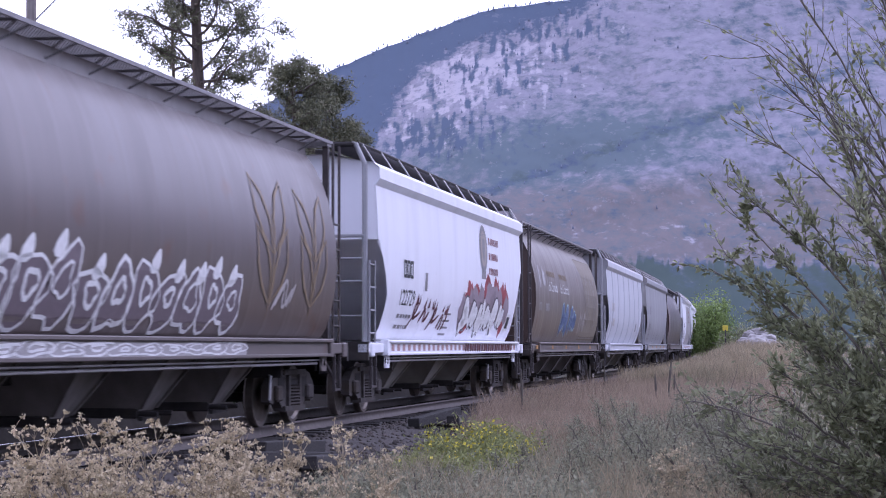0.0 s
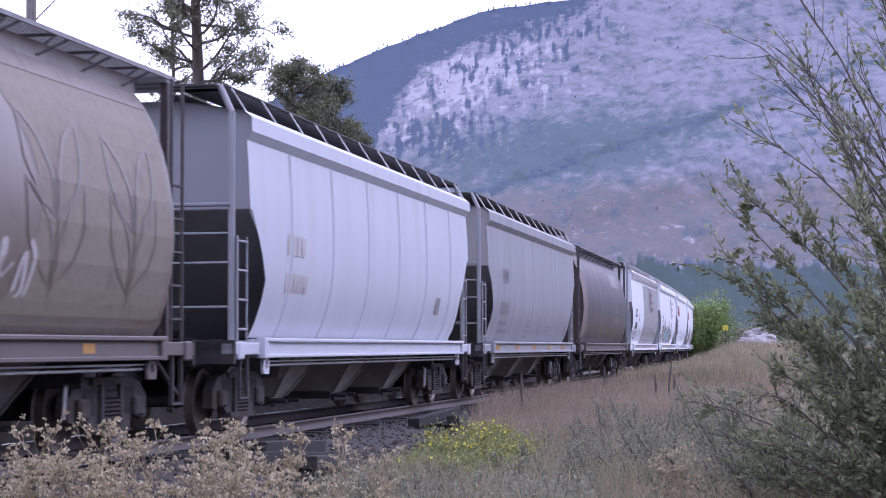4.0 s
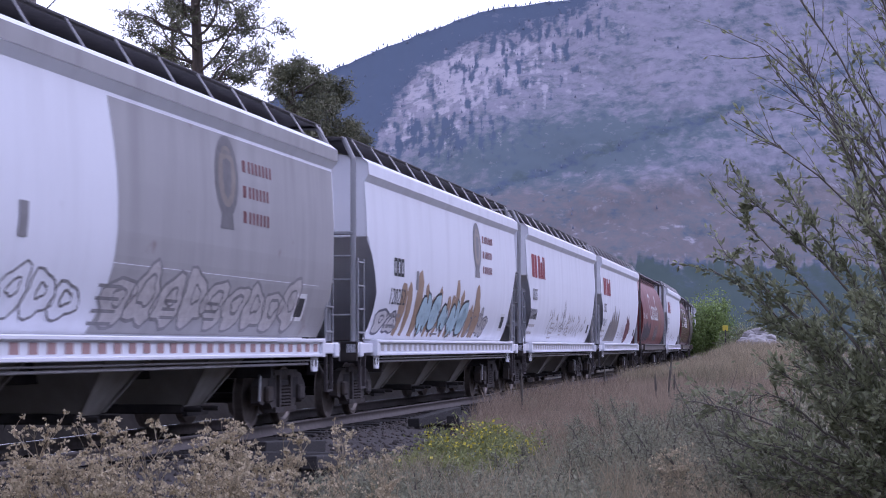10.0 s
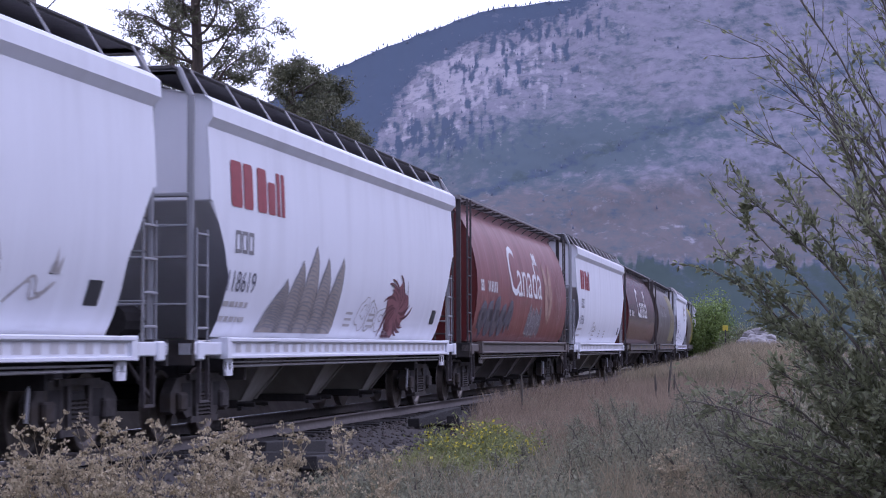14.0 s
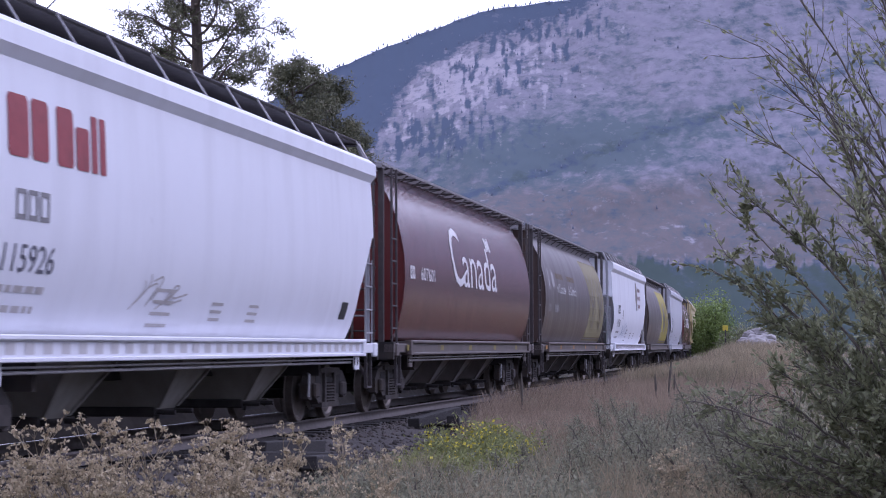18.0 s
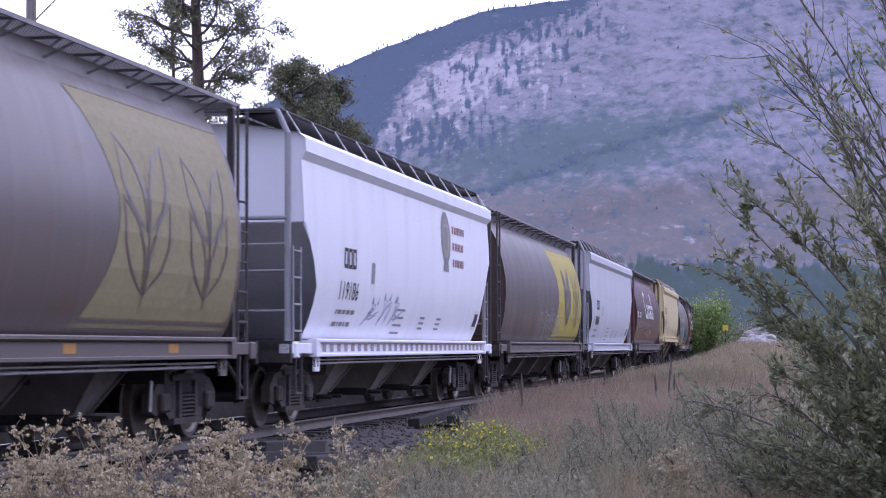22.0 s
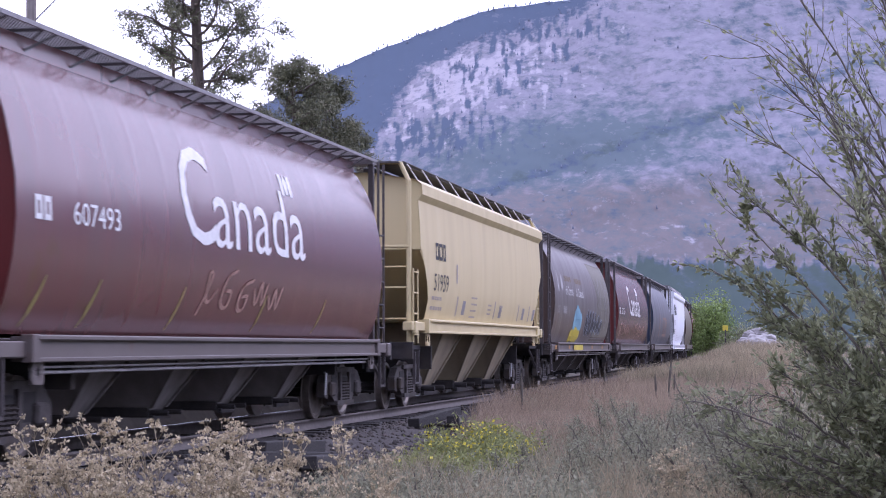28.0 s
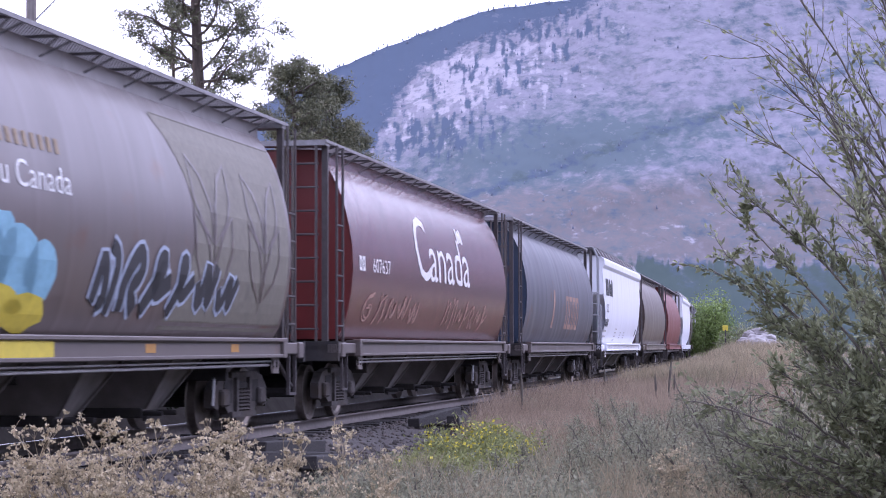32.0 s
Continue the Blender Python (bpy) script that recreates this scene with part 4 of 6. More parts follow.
lay(c, "round", "marking", bm, INK["dim_white"], "worn white company mark in plain blocks")
bars(c, "round", 3.3, 2.48, [0.22, 0.22], 0.28, INK["dim_white"], gap=0.2, hollow=0.06)
word(c, "round", "385204", 3.1, 4.65, 2.06, 2.34, INK["dim_white"])
bars(c, "round", 5.05, 2.05, [0.3], 0.42, INK["dim_white"], hollow=0.03)
for x in (-2.2, 0.8, 4.25):
    bm = bmesh.new()
    stroke(bm, [(x, 1.5), (x + 0.12, 1.7), (x + 0.25, 1.95)], 0.07)
    lay(c, "round", "yellow_slash", bm, INK["yellow"])
bm = bmesh.new()
stroke(bm, [(7.0, 1.42), (7.2, 1.6), (7.5, 1.95)], 0.06)
lay(c, "round", "yellow_slash", bm, INK["yellow"])
CARS.append(c)
c = soo("white covered hopper with a dirty grey half and graffiti", WHITE, GREY, seed=7)
panel(c, "square", -1.6, 8.0, 1.36, 4.0, CONCRETE_GREY, "primer_panel", "dull grey repainted half", 0.004, 0.25)
crest(c, "square", 2.55, 2.76, 1.24)
bm = bmesh.new()
shape(bm, ((-8.08, 4.165), (8.08, 4.165), (8.08, 4.355), (-8.08, 4.355)))
lay(c, "square", "painted_panel", bm, CONCRETE_GREY, "dull grey roof edge", 0.006, flat=1.64)
bubbles(c, "square", -7.0, -2.2, 1.48, 2.05, 7, INK["grey"], 71, "thin grey line graffiti", 0.03)
bubbles(c, "square", -1.5, 6.3, 1.42, 2.25, 9, INK["grey"], 72, "grey outlined pale graffiti", 0.04, 0.0, INK["dusty"])
CARS.append(c)
c = soo("white covered hopper with turquoise and orange graffiti", WHITE, GREY, seed=8, tape="dusty", digits="120252")
rnd = random.Random(80)
bm = bmesh.new()
for i in range(16):
    x = -5.2 + 8.4 * (i + rnd.random()) / 16
    h = rnd.uniform(0.65, 1.25)
    stroke(bm, [(x, 1.42), (x + 0.05, 1.42 + 0.5 * h), (x + rnd.uniform(-0.1, 0.2), 1.42 + 0.85 * h), (x + 0.12, 1.42 + h)], rnd.uniform(0.3, 0.55), 0.0003 * i, 0.5)
lay(c, "square", "graffiti_halo", bm, INK["tan_spray"], "tan finger-shaped graffiti", 0.005)
graffiti(c, "square", -3.4, 1.7, 1.42, 2.3, 5, INK["ice"], INK["black"], 82, "turquoise letter-like graffiti", 0.0, 0.8, 0.05)
bubbles(c, "square", 1.9, 4.3, 1.44, 2.1, 4, INK["slate"], 83, "dark scribbled figures", 0.035, 0.0, INK["dusty"])
bubbles(c, "square", -6.9, -5.2, 1.44, 1.95, 2, INK["slate"], 84, "dark scribbled figures", 0.035, 0.0, INK["faint"])
CARS.append(c)
c = rail_white("white covered hopper with large red mark and scrawls", WHITE, GREY, INK["red"], 9)
graffiti(c, "square", -3.6, 5.5, 1.45, 2.2, 7, None, INK["dusty"], 91, "faint grey scrawls", 0.15, 0.4, 0.03)
bm = bmesh.new()
stroke(bm, [(-1.2, 1.7), (-0.4, 1.9), (0.15, 2.4), (0.0, 2.62), (-0.2, 2.3), (-0.15, 1.85), (0.1, 1.72), (0.3, 1.8)], 0.035)
lay(c, "square", "scrawl", bm, INK["grey"])
CARS.append(c)
c = rail_white("white covered hopper with dark brush-like graffiti", WHITE, GREY, INK["red"], 10, digits="118619")
rnd = random.Random(101)
bm, bl = bmesh.new(), bmesh.new()
for x, lean, w, top in ((-4.8, 0.4, 1.15, 2.1), (-4.0, 0.4, 1.15, 2.4), (-3.2, 0.35, 1.1, 2.65), (-2.4, 0.25, 1.1, 2.5), (-1.75, 0.55, 1.0, 2.55)):
    edge = [(x + lean * k * k - w / 2 * (1 - k) ** 0.5, 1.42 + (top - 1.42) * k) for k in (0, 0.2, 0.4, 0.6, 0.8, 0.95)] + [(x + lean, top + 0.1)]
    edge += [(x + lean * k * k + w / 2 * (1 - k) ** 0.5, 1.42 + (top - 1.42) * k) for k in (0.95, 0.8, 0.6, 0.4, 0.2, 0)]
    shape(bm, edge)
    stroke(bl, edge, 0.035)
    for j in range(17):
        k = j / 18
        h = w / 2 * (1 - k) ** 0.5
        cx, cz = x + lean * k * k, 1.44 + (top - 1.44) * k
        stroke(bl, [(cx - h, cz), (cx - h * 0.4, cz + 0.05 + rnd.uniform(0, 0.03)), (cx + h * 0.3, cz + 0.05), (cx + h, cz - 0.02)], 0.025)
lay(c, "square", "graffiti_fill", bm, INK["brown_dirt"], "", 0.009)
lay(c, "square", "graffiti_outline", bl, INK["grey"], "dark grey hatched feather graffiti", 0.012)
bm, bl = bmesh.new(), bmesh.new()
shape(bm, blob(3.05, 1.88, 0.85, 0.46, rnd, 18, 0.18))
for _ in range(34):
    a, r0 = rnd.uniform(0, 2 * math.pi), rnd.uniform(0.1, 0.6)
    path = [(3.05 + (r0 + 0.13 * j) * 1.25 * math.cos(a + 0.16 * j), max(1.4, 1.88 + (r0 + 0.13 * j) * 0.66 * math.sin(a + 0.16 * j))) for j in range(5)]
    stroke(bl, path, rnd.uniform(0.035, 0.06))
lay(c, "square", "graffiti_fill", bm, INK["dim_red"], "", 0.009)
lay(c, "square", "graffiti_outline", bl, INK["maroon"], "dark red curling flame graffiti", 0.012)
bubbles(c, "square", 0.2, 2.2, 1.48, 2.05, 3, INK["dusty"], 103, "faint grey scribble", 0.025)
CARS.append(c)
c = canada_car("faded red round-bodied grain hopper with wheat emblem", RED, CAP_RED, LADDER_DARK, amber=False)
wheat(c, "round", 3.8, 1.75, 1.5, INK["pale_wheat"], False, 2)
wheat(c, "round", 6.1, 1.75, 1.45, INK["pink"], True, 2)
graffiti(c, "round", -7.2, -2.6, 1.45, 2.4, 5, INK["plum"], INK["slate"], 111, "faded slate blue block graffiti", 0.0, 0.9, 0.06)
bubbles(c, "round", 0.1, 2.6, 1.45, 2.4, 4, INK["dim_white"], 112, "scribbled pale graffiti", 0.03, 0.0, INK["mauve"])
CARS.append(c)
c = rail_white("white covered hopper with red mark and faint sketch", WHITE, GREY, INK["red"], 12, -6.95, "115926")
graffiti(c, "square", -3.3, -1.4, 1.5, 2.2, 2, None, INK["dusty"], 121, "faint pencil-like sketch", 0.0, 0.8, 0.025)
CARS.append(c)
CARS.append(canada_car("glossy maroon round-bodied grain hopper with white lettering", MAROON, CAP_RED, LADDER_DARK, digits="607601"))
CARS.append(grain_car("brown round-bodied grain hopper with faded yellow wheat end", BROWN, CAP_BROWN, LADDER_DARK, plain_paint("faded_wheat_yellow", (0.27, 0.235, 0.12)), split=2.4))
c = soo("clean white covered hopper with badge and tape stripes", WHITE, GREY, shift=0.35, seed=15, tape="worn_plum", digits="119186")
graffiti(c, "square", -3.7, -0.9, 1.44, 2.15, 3, None, INK["pale_blue"], 151, "small pale blue outline graffiti", 0.05, 0.7, 0.03)
CARS.append(c)
c = grain_car("grey-brown round-bodied hopper with bright yellow wheat end", BROWN, CAP_BROWN, LADDER_DARK, plain_paint("bright_wheat_yellow", (0.43, 0.36, 0.06)), text=False, amber=None, split=1.3, solid=True)
bubbles(c, "round", -1.6, 3.0, 1.42, 2.3, 7, INK["dusty"], 161, "thin white outline graffiti", 0.035)
CARS.append(c)
c = soo("pale grey covered hopper with plain sides", CHALK, GREY, badge=False, tape="", seed=17)
CARS.append(c)
c = canada_car("glossy maroon round-bodied grain hopper with scratched graffiti", MAROON, CAP_RED, LADDER_DARK, x=-3.0, amber=False, digits="607493")
graffiti(c, "round", -2.0, 1.7, 1.55, 2.35, 5, None, INK["pale_wheat"], 181, "faint pink scratched graffiti", 0.0, 0.3, 0.03)
for x in (-7.2, -5.7, -2.9, 0.6, 3.8):
    bm = bmesh.new()
    stroke(bm, [(x, 1.42), (x + 0.15, 1.65), (x + 0.35, 1.95)], 0.07)
    lay(c, "round", "yellow_slash", bm, INK["dull_yellow"])
CARS.append(c)
# bays: dusty cream, darkened to hold the shade beneath the car
c = hopper_car("tall", "cream-yellow covered hopper with cream bays", CREAM, CREAM, CREAM, CREAM, surface("dusty_shaded_cream_sheet", (0.25, 0.205, 0.135), (0.34, 0.285, 0.19), 3, 0.75, spot=(0.15, 0.125, 0.09), spot_scale=0.9, spot_at=0.56))
bars(c, "tall", -6.6, 2.96, [0.3, 0.34, 0.26], 0.34, K, gap=0.2, hollow=0.07)
word(c, "tall", "51959", -6.75, -5.25, 2.33, 2.68, K)
data_blocks(c, "tall", -6.9, 1.95, 19, INK["brown_dirt"])
for x in (-4.2, 0.6, 4.2, 6.0):
    plate(c, "tall", x, 1.86, 0.14, 0.42, INK["brown_dirt"])
    plate(c, "tall", x + 0.7, 1.9, 0.35, 0.3, INK["grey"])
plate(c, "tall", -4.4, 2.55, 0.16, 0.4, INK["brown_dirt"])
CARS.append(c)
c = grain_car("brown round-bodied grain hopper with blue and yellow graffiti", BROWN, CAP_BROWN, LADDER_DARK, plain_paint("worn_wheat_grey", (0.185, 0.17, 0.135)), "ochre", split=2.6)
rnd = random.Random(20)
bm = bmesh.new()
for q in ((-2.5, 1.95, 0.5, 0.45), (-1.75, 2.0, 0.5, 0.45), (-1.2, 1.95, 0.4, 0.35), (-2.2, 2.25, 0.35, 0.3)):
    shape(bm, blob(*q, rnd, 16, 0.08))
lay(c, "round", "graffiti_fill", bm, INK["sky"], "sky blue bubble graffiti", 0.010)
bm = bmesh.new()
for q in ((-2.9, 1.55, 0.55, 0.2), (-2.1, 1.6, 0.6, 0.25), (-1.4, 1.55, 0.5, 0.2)):
    shape(bm, blob(*q, rnd, 16, 0.12))
lay(c, "round", "graffiti_fill", bm, INK["yellow"], "yellow graffiti base", 0.013)
bm = bmesh.new()
shape(bm, ((-3.4, 1.08), (-1.0, 1.08), (-1.0, 1.3), (-3.4, 1.3)))
lay(c, "round", "graffiti_fill", bm, INK["yellow"], "yellow overspray on the sill", 0.026, flat=1.58)
graffiti(c, "round", 0.2, 5.3, 1.5, 2.5, 6, INK["black"], INK["pale_blue"], 201, "pale blue outlined graffiti", 0.0, 0.55, 0.05)
CARS.append(c)
c = canada_car("glossy maroon round-bodied grain hopper with pink scrawls", MAROON, CAP_RED, LADDER_DARK, x=-2.8, amber=False, digits="607637")
graffiti(c, "round", -6.9, -2.2, 1.45, 2.35, 5, None, INK["pale_wheat"], 211, "faint pink outline graffiti", 0.0, 0.5, 0.035)
graffiti(c, "round", 0.2, 5.3, 1.5, 2.3, 7, None, INK["pale_wheat"], 212, "faint pink outline graffiti", 0.0, 0.5, 0.03)
CARS.append(c)
c = hopper_car("round", "slate-blue round-bodied hopper with ochre lettering blocks", BLUE, CAP_BLUE, SILL, LADDER_DARK)
bars(c, "round", -2.6, 1.75, [0.3], 1.1, INK["pale_wheat"], lean=0.2)
bars(c, "round", 0.4, 1.75, [0.6, 0.7, 0.6, 0.6], 1.0, INK["pale_wheat"], gap=0.3, hollow=0.14, lean=0.0)
CARS.append(c)
CARS.append(rail_white("white covered hopper with dark mark", WHITE, GREY, INK["black"], 23))
for kind, label, paint, cap in (("round", "tan-brown round-bodied grain hopper", TAN, CAP_BROWN), ("round", "faded red round-bodied grain hopper", RED, CAP_RED),
                                ("square", "white covered hopper far down the train", WHITE, WHITE), ("round", "brown round-bodied hopper far down the train", BROWN, CAP_BROWN),
                                ("square", "pale grey covered hopper far down the train", CHALK, GREY), ("round", "dark brown hopper at the bend", DARK_GREY, CAP_BROWN),
                                ("square", "white covered hopper at the bend", WHITE, WHITE)):
    CARS.append(hopper_car(kind, label, paint, cap, paint, LADDER_DARK if kind == "round" else GREY, HOPPER_DARK if kind == "square" else BAY_BROWN))


def motions():
    for car, s0 in zip(CARS, CENTRES):
        walk(car, [(t, track_pose(s0 - run(t))) for t in np.arange(0, 32.5, 1.0)])


# ---- ground and track bed ----
def lateral(x, y):
    """Metres to the right of the track's centre, and the place along it."""
    ss = np.arange(-10, 180, 1.5)
    tx, ty, th = track(ss)
    i = np.abs((x[:, None] - tx) * np.sin(th) + (y[:, None] - ty) * np.cos(th)).argmin(1)
    return (x - tx[i]) * np.cos(th[i]) - (y - ty[i]) * np.sin(th[i]), ss[i]


def bank(x, y):
    """The shoulder of the cutting: rough ground that climbs beside the track as it runs off."""
    u, _ = lateral(np.ravel(np.atleast_1d(x)).astype(float), np.ravel(np.atleast_1d(y)).astype(float))
    y = np.ravel(np.atleast_1d(y))
    return (1.1 * np.clip((y - 62) / 40, 0, 1) * np.clip((u - 3.0) / 2.2, 0, 1) * np.clip((260 - y) / 80, 0, 1) * np.clip((60 - u) / 30, 0, 1)).reshape(np.shape(x))


def ground_z(x, y):
    return bank(x, y) - 0.62 + 0.07 * np.sin(x * 0.21 + 1.3) * np.sin(y * 0.13) + 0.05 * np.sin(x * 0.6 + y * 0.43) + 0.35 * np.clip((x + 1) / 12, 0, 1)


def ground_mesh():
    ax = np.concatenate([-np.geomspace(6000, 40, 22), np.arange(-36, 60.1, 1.6), np.geomspace(64, 6000, 22)])
    ay = np.concatenate([-np.geomspace(6000, 40, 14), np.arange(-36, 170, 1.6), np.geomspace(175, 9000, 24)])
    X, Y = np.meshgrid(ax, ay)
    Z = ground_z(X, Y)
    far = np.clip((np.hypot(X, Y) - 150) / 200, 0, 1)
    Z = Z * (1 - far) + far * -0.6
    n, m = X.shape
    i = (np.arange(n - 1)[:, None] * m + np.arange(m - 1)[None, :]).ravel()
    return np_mesh("ground", np.stack([X.ravel(), Y.ravel(), Z.ravel()], 1), np.stack([i, i + 1, i + m + 1, i + m], 1), EARTH, True)


tagged(new("ground", ground_mesh()), "dry grassy valley floor", "ground", kind="structure")


def loft(name, prof, s0, s1, step, material, smooth=False):
    ss = np.arange(s0, s1 + step / 2, step)
    vs = np.concatenate([np.stack([*track(ss, u)[:2], np.full(len(ss), z)], 1) for u, z in prof])
    n = len(ss)
    i = (np.arange(len(prof) - 1)[:, None] * n + np.arange(n - 1)[None, :]).ravel()
    return np_mesh(name, vs, np.stack([i, i + 1, i + n + 1, i + n], 1), material, smooth)


# added bank: hides bright ground that would show beneath the cars
tagged(new("added_far_bank", loft("added_far_bank", ((-3.9, -0.95), (-5.2, 0.75), (-7.0, 1.0), (-10.0, 0.9), (-16.0, -0.8)), -60, 300, 4, BANK)),
       "low near-black bank added to darken the gaps under the cars", "bank", kind="structure")
tagged(new("ballast", loft("ballast", ((-4.2, -0.95), (-1.75, -0.2), (-1.3, -0.21), (0, -0.22), (1.3, -0.21), (1.8, -0.2), (4.4, -0.75)), -400, 440, 4, BALLAST)),
       "dark grey crushed-rock track bed", "track bed", kind="structure")
for side in (-0.755, 0.755):
    prof = [(side + a, b) for a, b in ((-0.07, -0.17), (-0.07, -0.155), (-0.012, -0.13), (-0.012, -0.045), (-0.037, -0.035), (-0.037, -0.004), (-0.03, 0.0), (0.03, 0.0),
                                       (0.037, -0.004), (0.037, -0.035), (0.012, -0.045), (0.012, -0.13), (0.07, -0.155), (0.07, -0.17))]
    r = tagged(new("rail", loft("rail", prof, -400, 440, 4, RAIL_SIDE)), "worn steel rail on wooden sleepers", "rail", group="running rails", kind="structure")
    part("rail_head", loft("rail_head", ((side - 0.028, 0.002), (side + 0.028, 0.002)), -400, 440, 4, STEEL), STEEL, r, "polished running surface")

# ---- sleepers ----
tie_mesh = bm_mesh("sleeper", lambda bm: box(bm, -0.11, 0.11, -1.3, 1.3, -0.33, -0.165, 0.012))
bed = thing("sleepers", "dark creosoted wooden sleepers under the rails", "sleepers", kind="structure")
for i in range(150):
    part("sleeper", tie_mesh, TIE, bed, "", track_pose(3 + 0.54 * i, random.uniform(-0.04, 0.04)) @ pose(0, 0, random.uniform(-0.015, 0.01), 0, 0, random.uniform(-1.5, 1.5)))


def old_tie(s, u, turn, z):
    ob = tagged(new("discarded_sleeper", tie_mesh), "black discarded wooden sleeper lying on the ballast", "sleeper", group="discarded sleepers")
    if not tie_mesh.materials:
        tie_mesh.materials.append(TIE)
    ob.matrix_basis = track_pose(s, u, z) @ pose(0, 0, 0, random.uniform(-4, 4), random.uniform(-3, 3), turn)


# ---- mountain ----
def px(x, y, d):
    """Place at distance d in the direction of a view angle given in the picture's units of 1/3400."""
    return (x - 784) / 3400 * d, d, 1.194 + (615 - y) / 3400 * d


RIDGE_X = (-2500, -600, 200, 400, 587, 640, 700, 760, 805, 850, 905, 1000, 1150, 1400, 1700, 2600, 4200)
RIDGE_Y = (420, 400, 300, 215, 122, 97, 73, 53, 31, 19, 8, -4, -35, -70, -60, -10, 200)


def octave(x, y, seed, n=5):
    return sum(noise.noise(Vector((x * 2 ** k, y * 2 ** k, seed + 7.3 * k))) * 0.55 ** k for k in range(n))


def mountain_mesh():
    us = np.concatenate([np.linspace(-2500, 300, 40), np.linspace(330, 1600, 370), np.linspace(1640, 4200, 50)])
    vs_ = np.linspace(0, 1, 140)
    verts, cover, stone, warm, lush, pines = [], [], [], [], [], []
    for v in vs_:
        for u in us:
            top = np.interp(u, RIDGE_X, RIDGE_Y) + 4 * octave(u / 60, 3.1, 5.0, 3)
            d = 1900 + 620 * v ** 1.1
            y = 622 + (top - 622) * v ** 0.92
            bump_ = octave(u / 210 + 0.6 * v, v * 4.2, 1.0, 6)
            spur = math.exp(-((y - (470 - 0.27 * (u - 600))) / 38) ** 2)
            env = math.sin(math.pi * min(1, max(0, v))) ** 0.6
            dd = d + (bump_ * 16 - spur * 14) * env
            x, yy, z = px(u, y, d)
            verts.append((x * dd / d, yy * dd / d, z))
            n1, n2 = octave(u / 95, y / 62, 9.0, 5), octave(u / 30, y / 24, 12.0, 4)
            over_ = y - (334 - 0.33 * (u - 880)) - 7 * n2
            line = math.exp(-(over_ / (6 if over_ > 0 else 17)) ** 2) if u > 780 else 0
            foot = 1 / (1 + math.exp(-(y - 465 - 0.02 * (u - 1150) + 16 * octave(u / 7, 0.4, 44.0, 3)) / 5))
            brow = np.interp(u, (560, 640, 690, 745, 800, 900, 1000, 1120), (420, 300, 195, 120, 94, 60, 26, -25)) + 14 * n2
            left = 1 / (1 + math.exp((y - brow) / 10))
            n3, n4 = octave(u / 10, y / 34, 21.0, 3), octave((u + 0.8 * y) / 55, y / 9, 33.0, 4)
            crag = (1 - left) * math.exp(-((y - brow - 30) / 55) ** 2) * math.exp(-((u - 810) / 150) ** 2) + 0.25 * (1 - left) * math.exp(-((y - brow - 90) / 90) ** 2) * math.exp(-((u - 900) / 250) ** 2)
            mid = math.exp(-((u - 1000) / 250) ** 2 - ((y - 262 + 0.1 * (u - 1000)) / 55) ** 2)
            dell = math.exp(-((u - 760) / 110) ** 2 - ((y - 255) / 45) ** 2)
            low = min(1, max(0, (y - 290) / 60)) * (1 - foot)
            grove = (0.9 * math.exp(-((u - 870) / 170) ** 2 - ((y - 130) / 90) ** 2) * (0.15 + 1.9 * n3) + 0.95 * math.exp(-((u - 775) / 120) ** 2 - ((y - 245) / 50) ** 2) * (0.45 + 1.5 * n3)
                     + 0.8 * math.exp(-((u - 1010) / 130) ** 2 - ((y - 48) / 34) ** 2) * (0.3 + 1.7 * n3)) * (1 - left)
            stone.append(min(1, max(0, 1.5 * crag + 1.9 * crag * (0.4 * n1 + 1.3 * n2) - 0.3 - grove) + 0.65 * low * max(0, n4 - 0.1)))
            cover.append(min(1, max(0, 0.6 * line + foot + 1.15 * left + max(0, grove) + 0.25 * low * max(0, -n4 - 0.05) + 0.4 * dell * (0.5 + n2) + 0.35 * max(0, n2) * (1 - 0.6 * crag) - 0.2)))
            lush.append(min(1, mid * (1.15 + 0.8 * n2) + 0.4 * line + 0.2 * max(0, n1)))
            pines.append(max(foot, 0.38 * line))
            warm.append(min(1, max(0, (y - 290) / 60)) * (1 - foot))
    n = len(us)
    i = (np.arange(len(vs_) - 1)[:, None] * n + np.arange(n - 1)[None, :]).ravel()
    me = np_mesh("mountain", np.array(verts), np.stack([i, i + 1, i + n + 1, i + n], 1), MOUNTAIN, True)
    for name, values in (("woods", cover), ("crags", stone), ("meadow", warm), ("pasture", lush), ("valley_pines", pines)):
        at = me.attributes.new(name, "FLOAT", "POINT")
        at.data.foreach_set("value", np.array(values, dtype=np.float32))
    return me


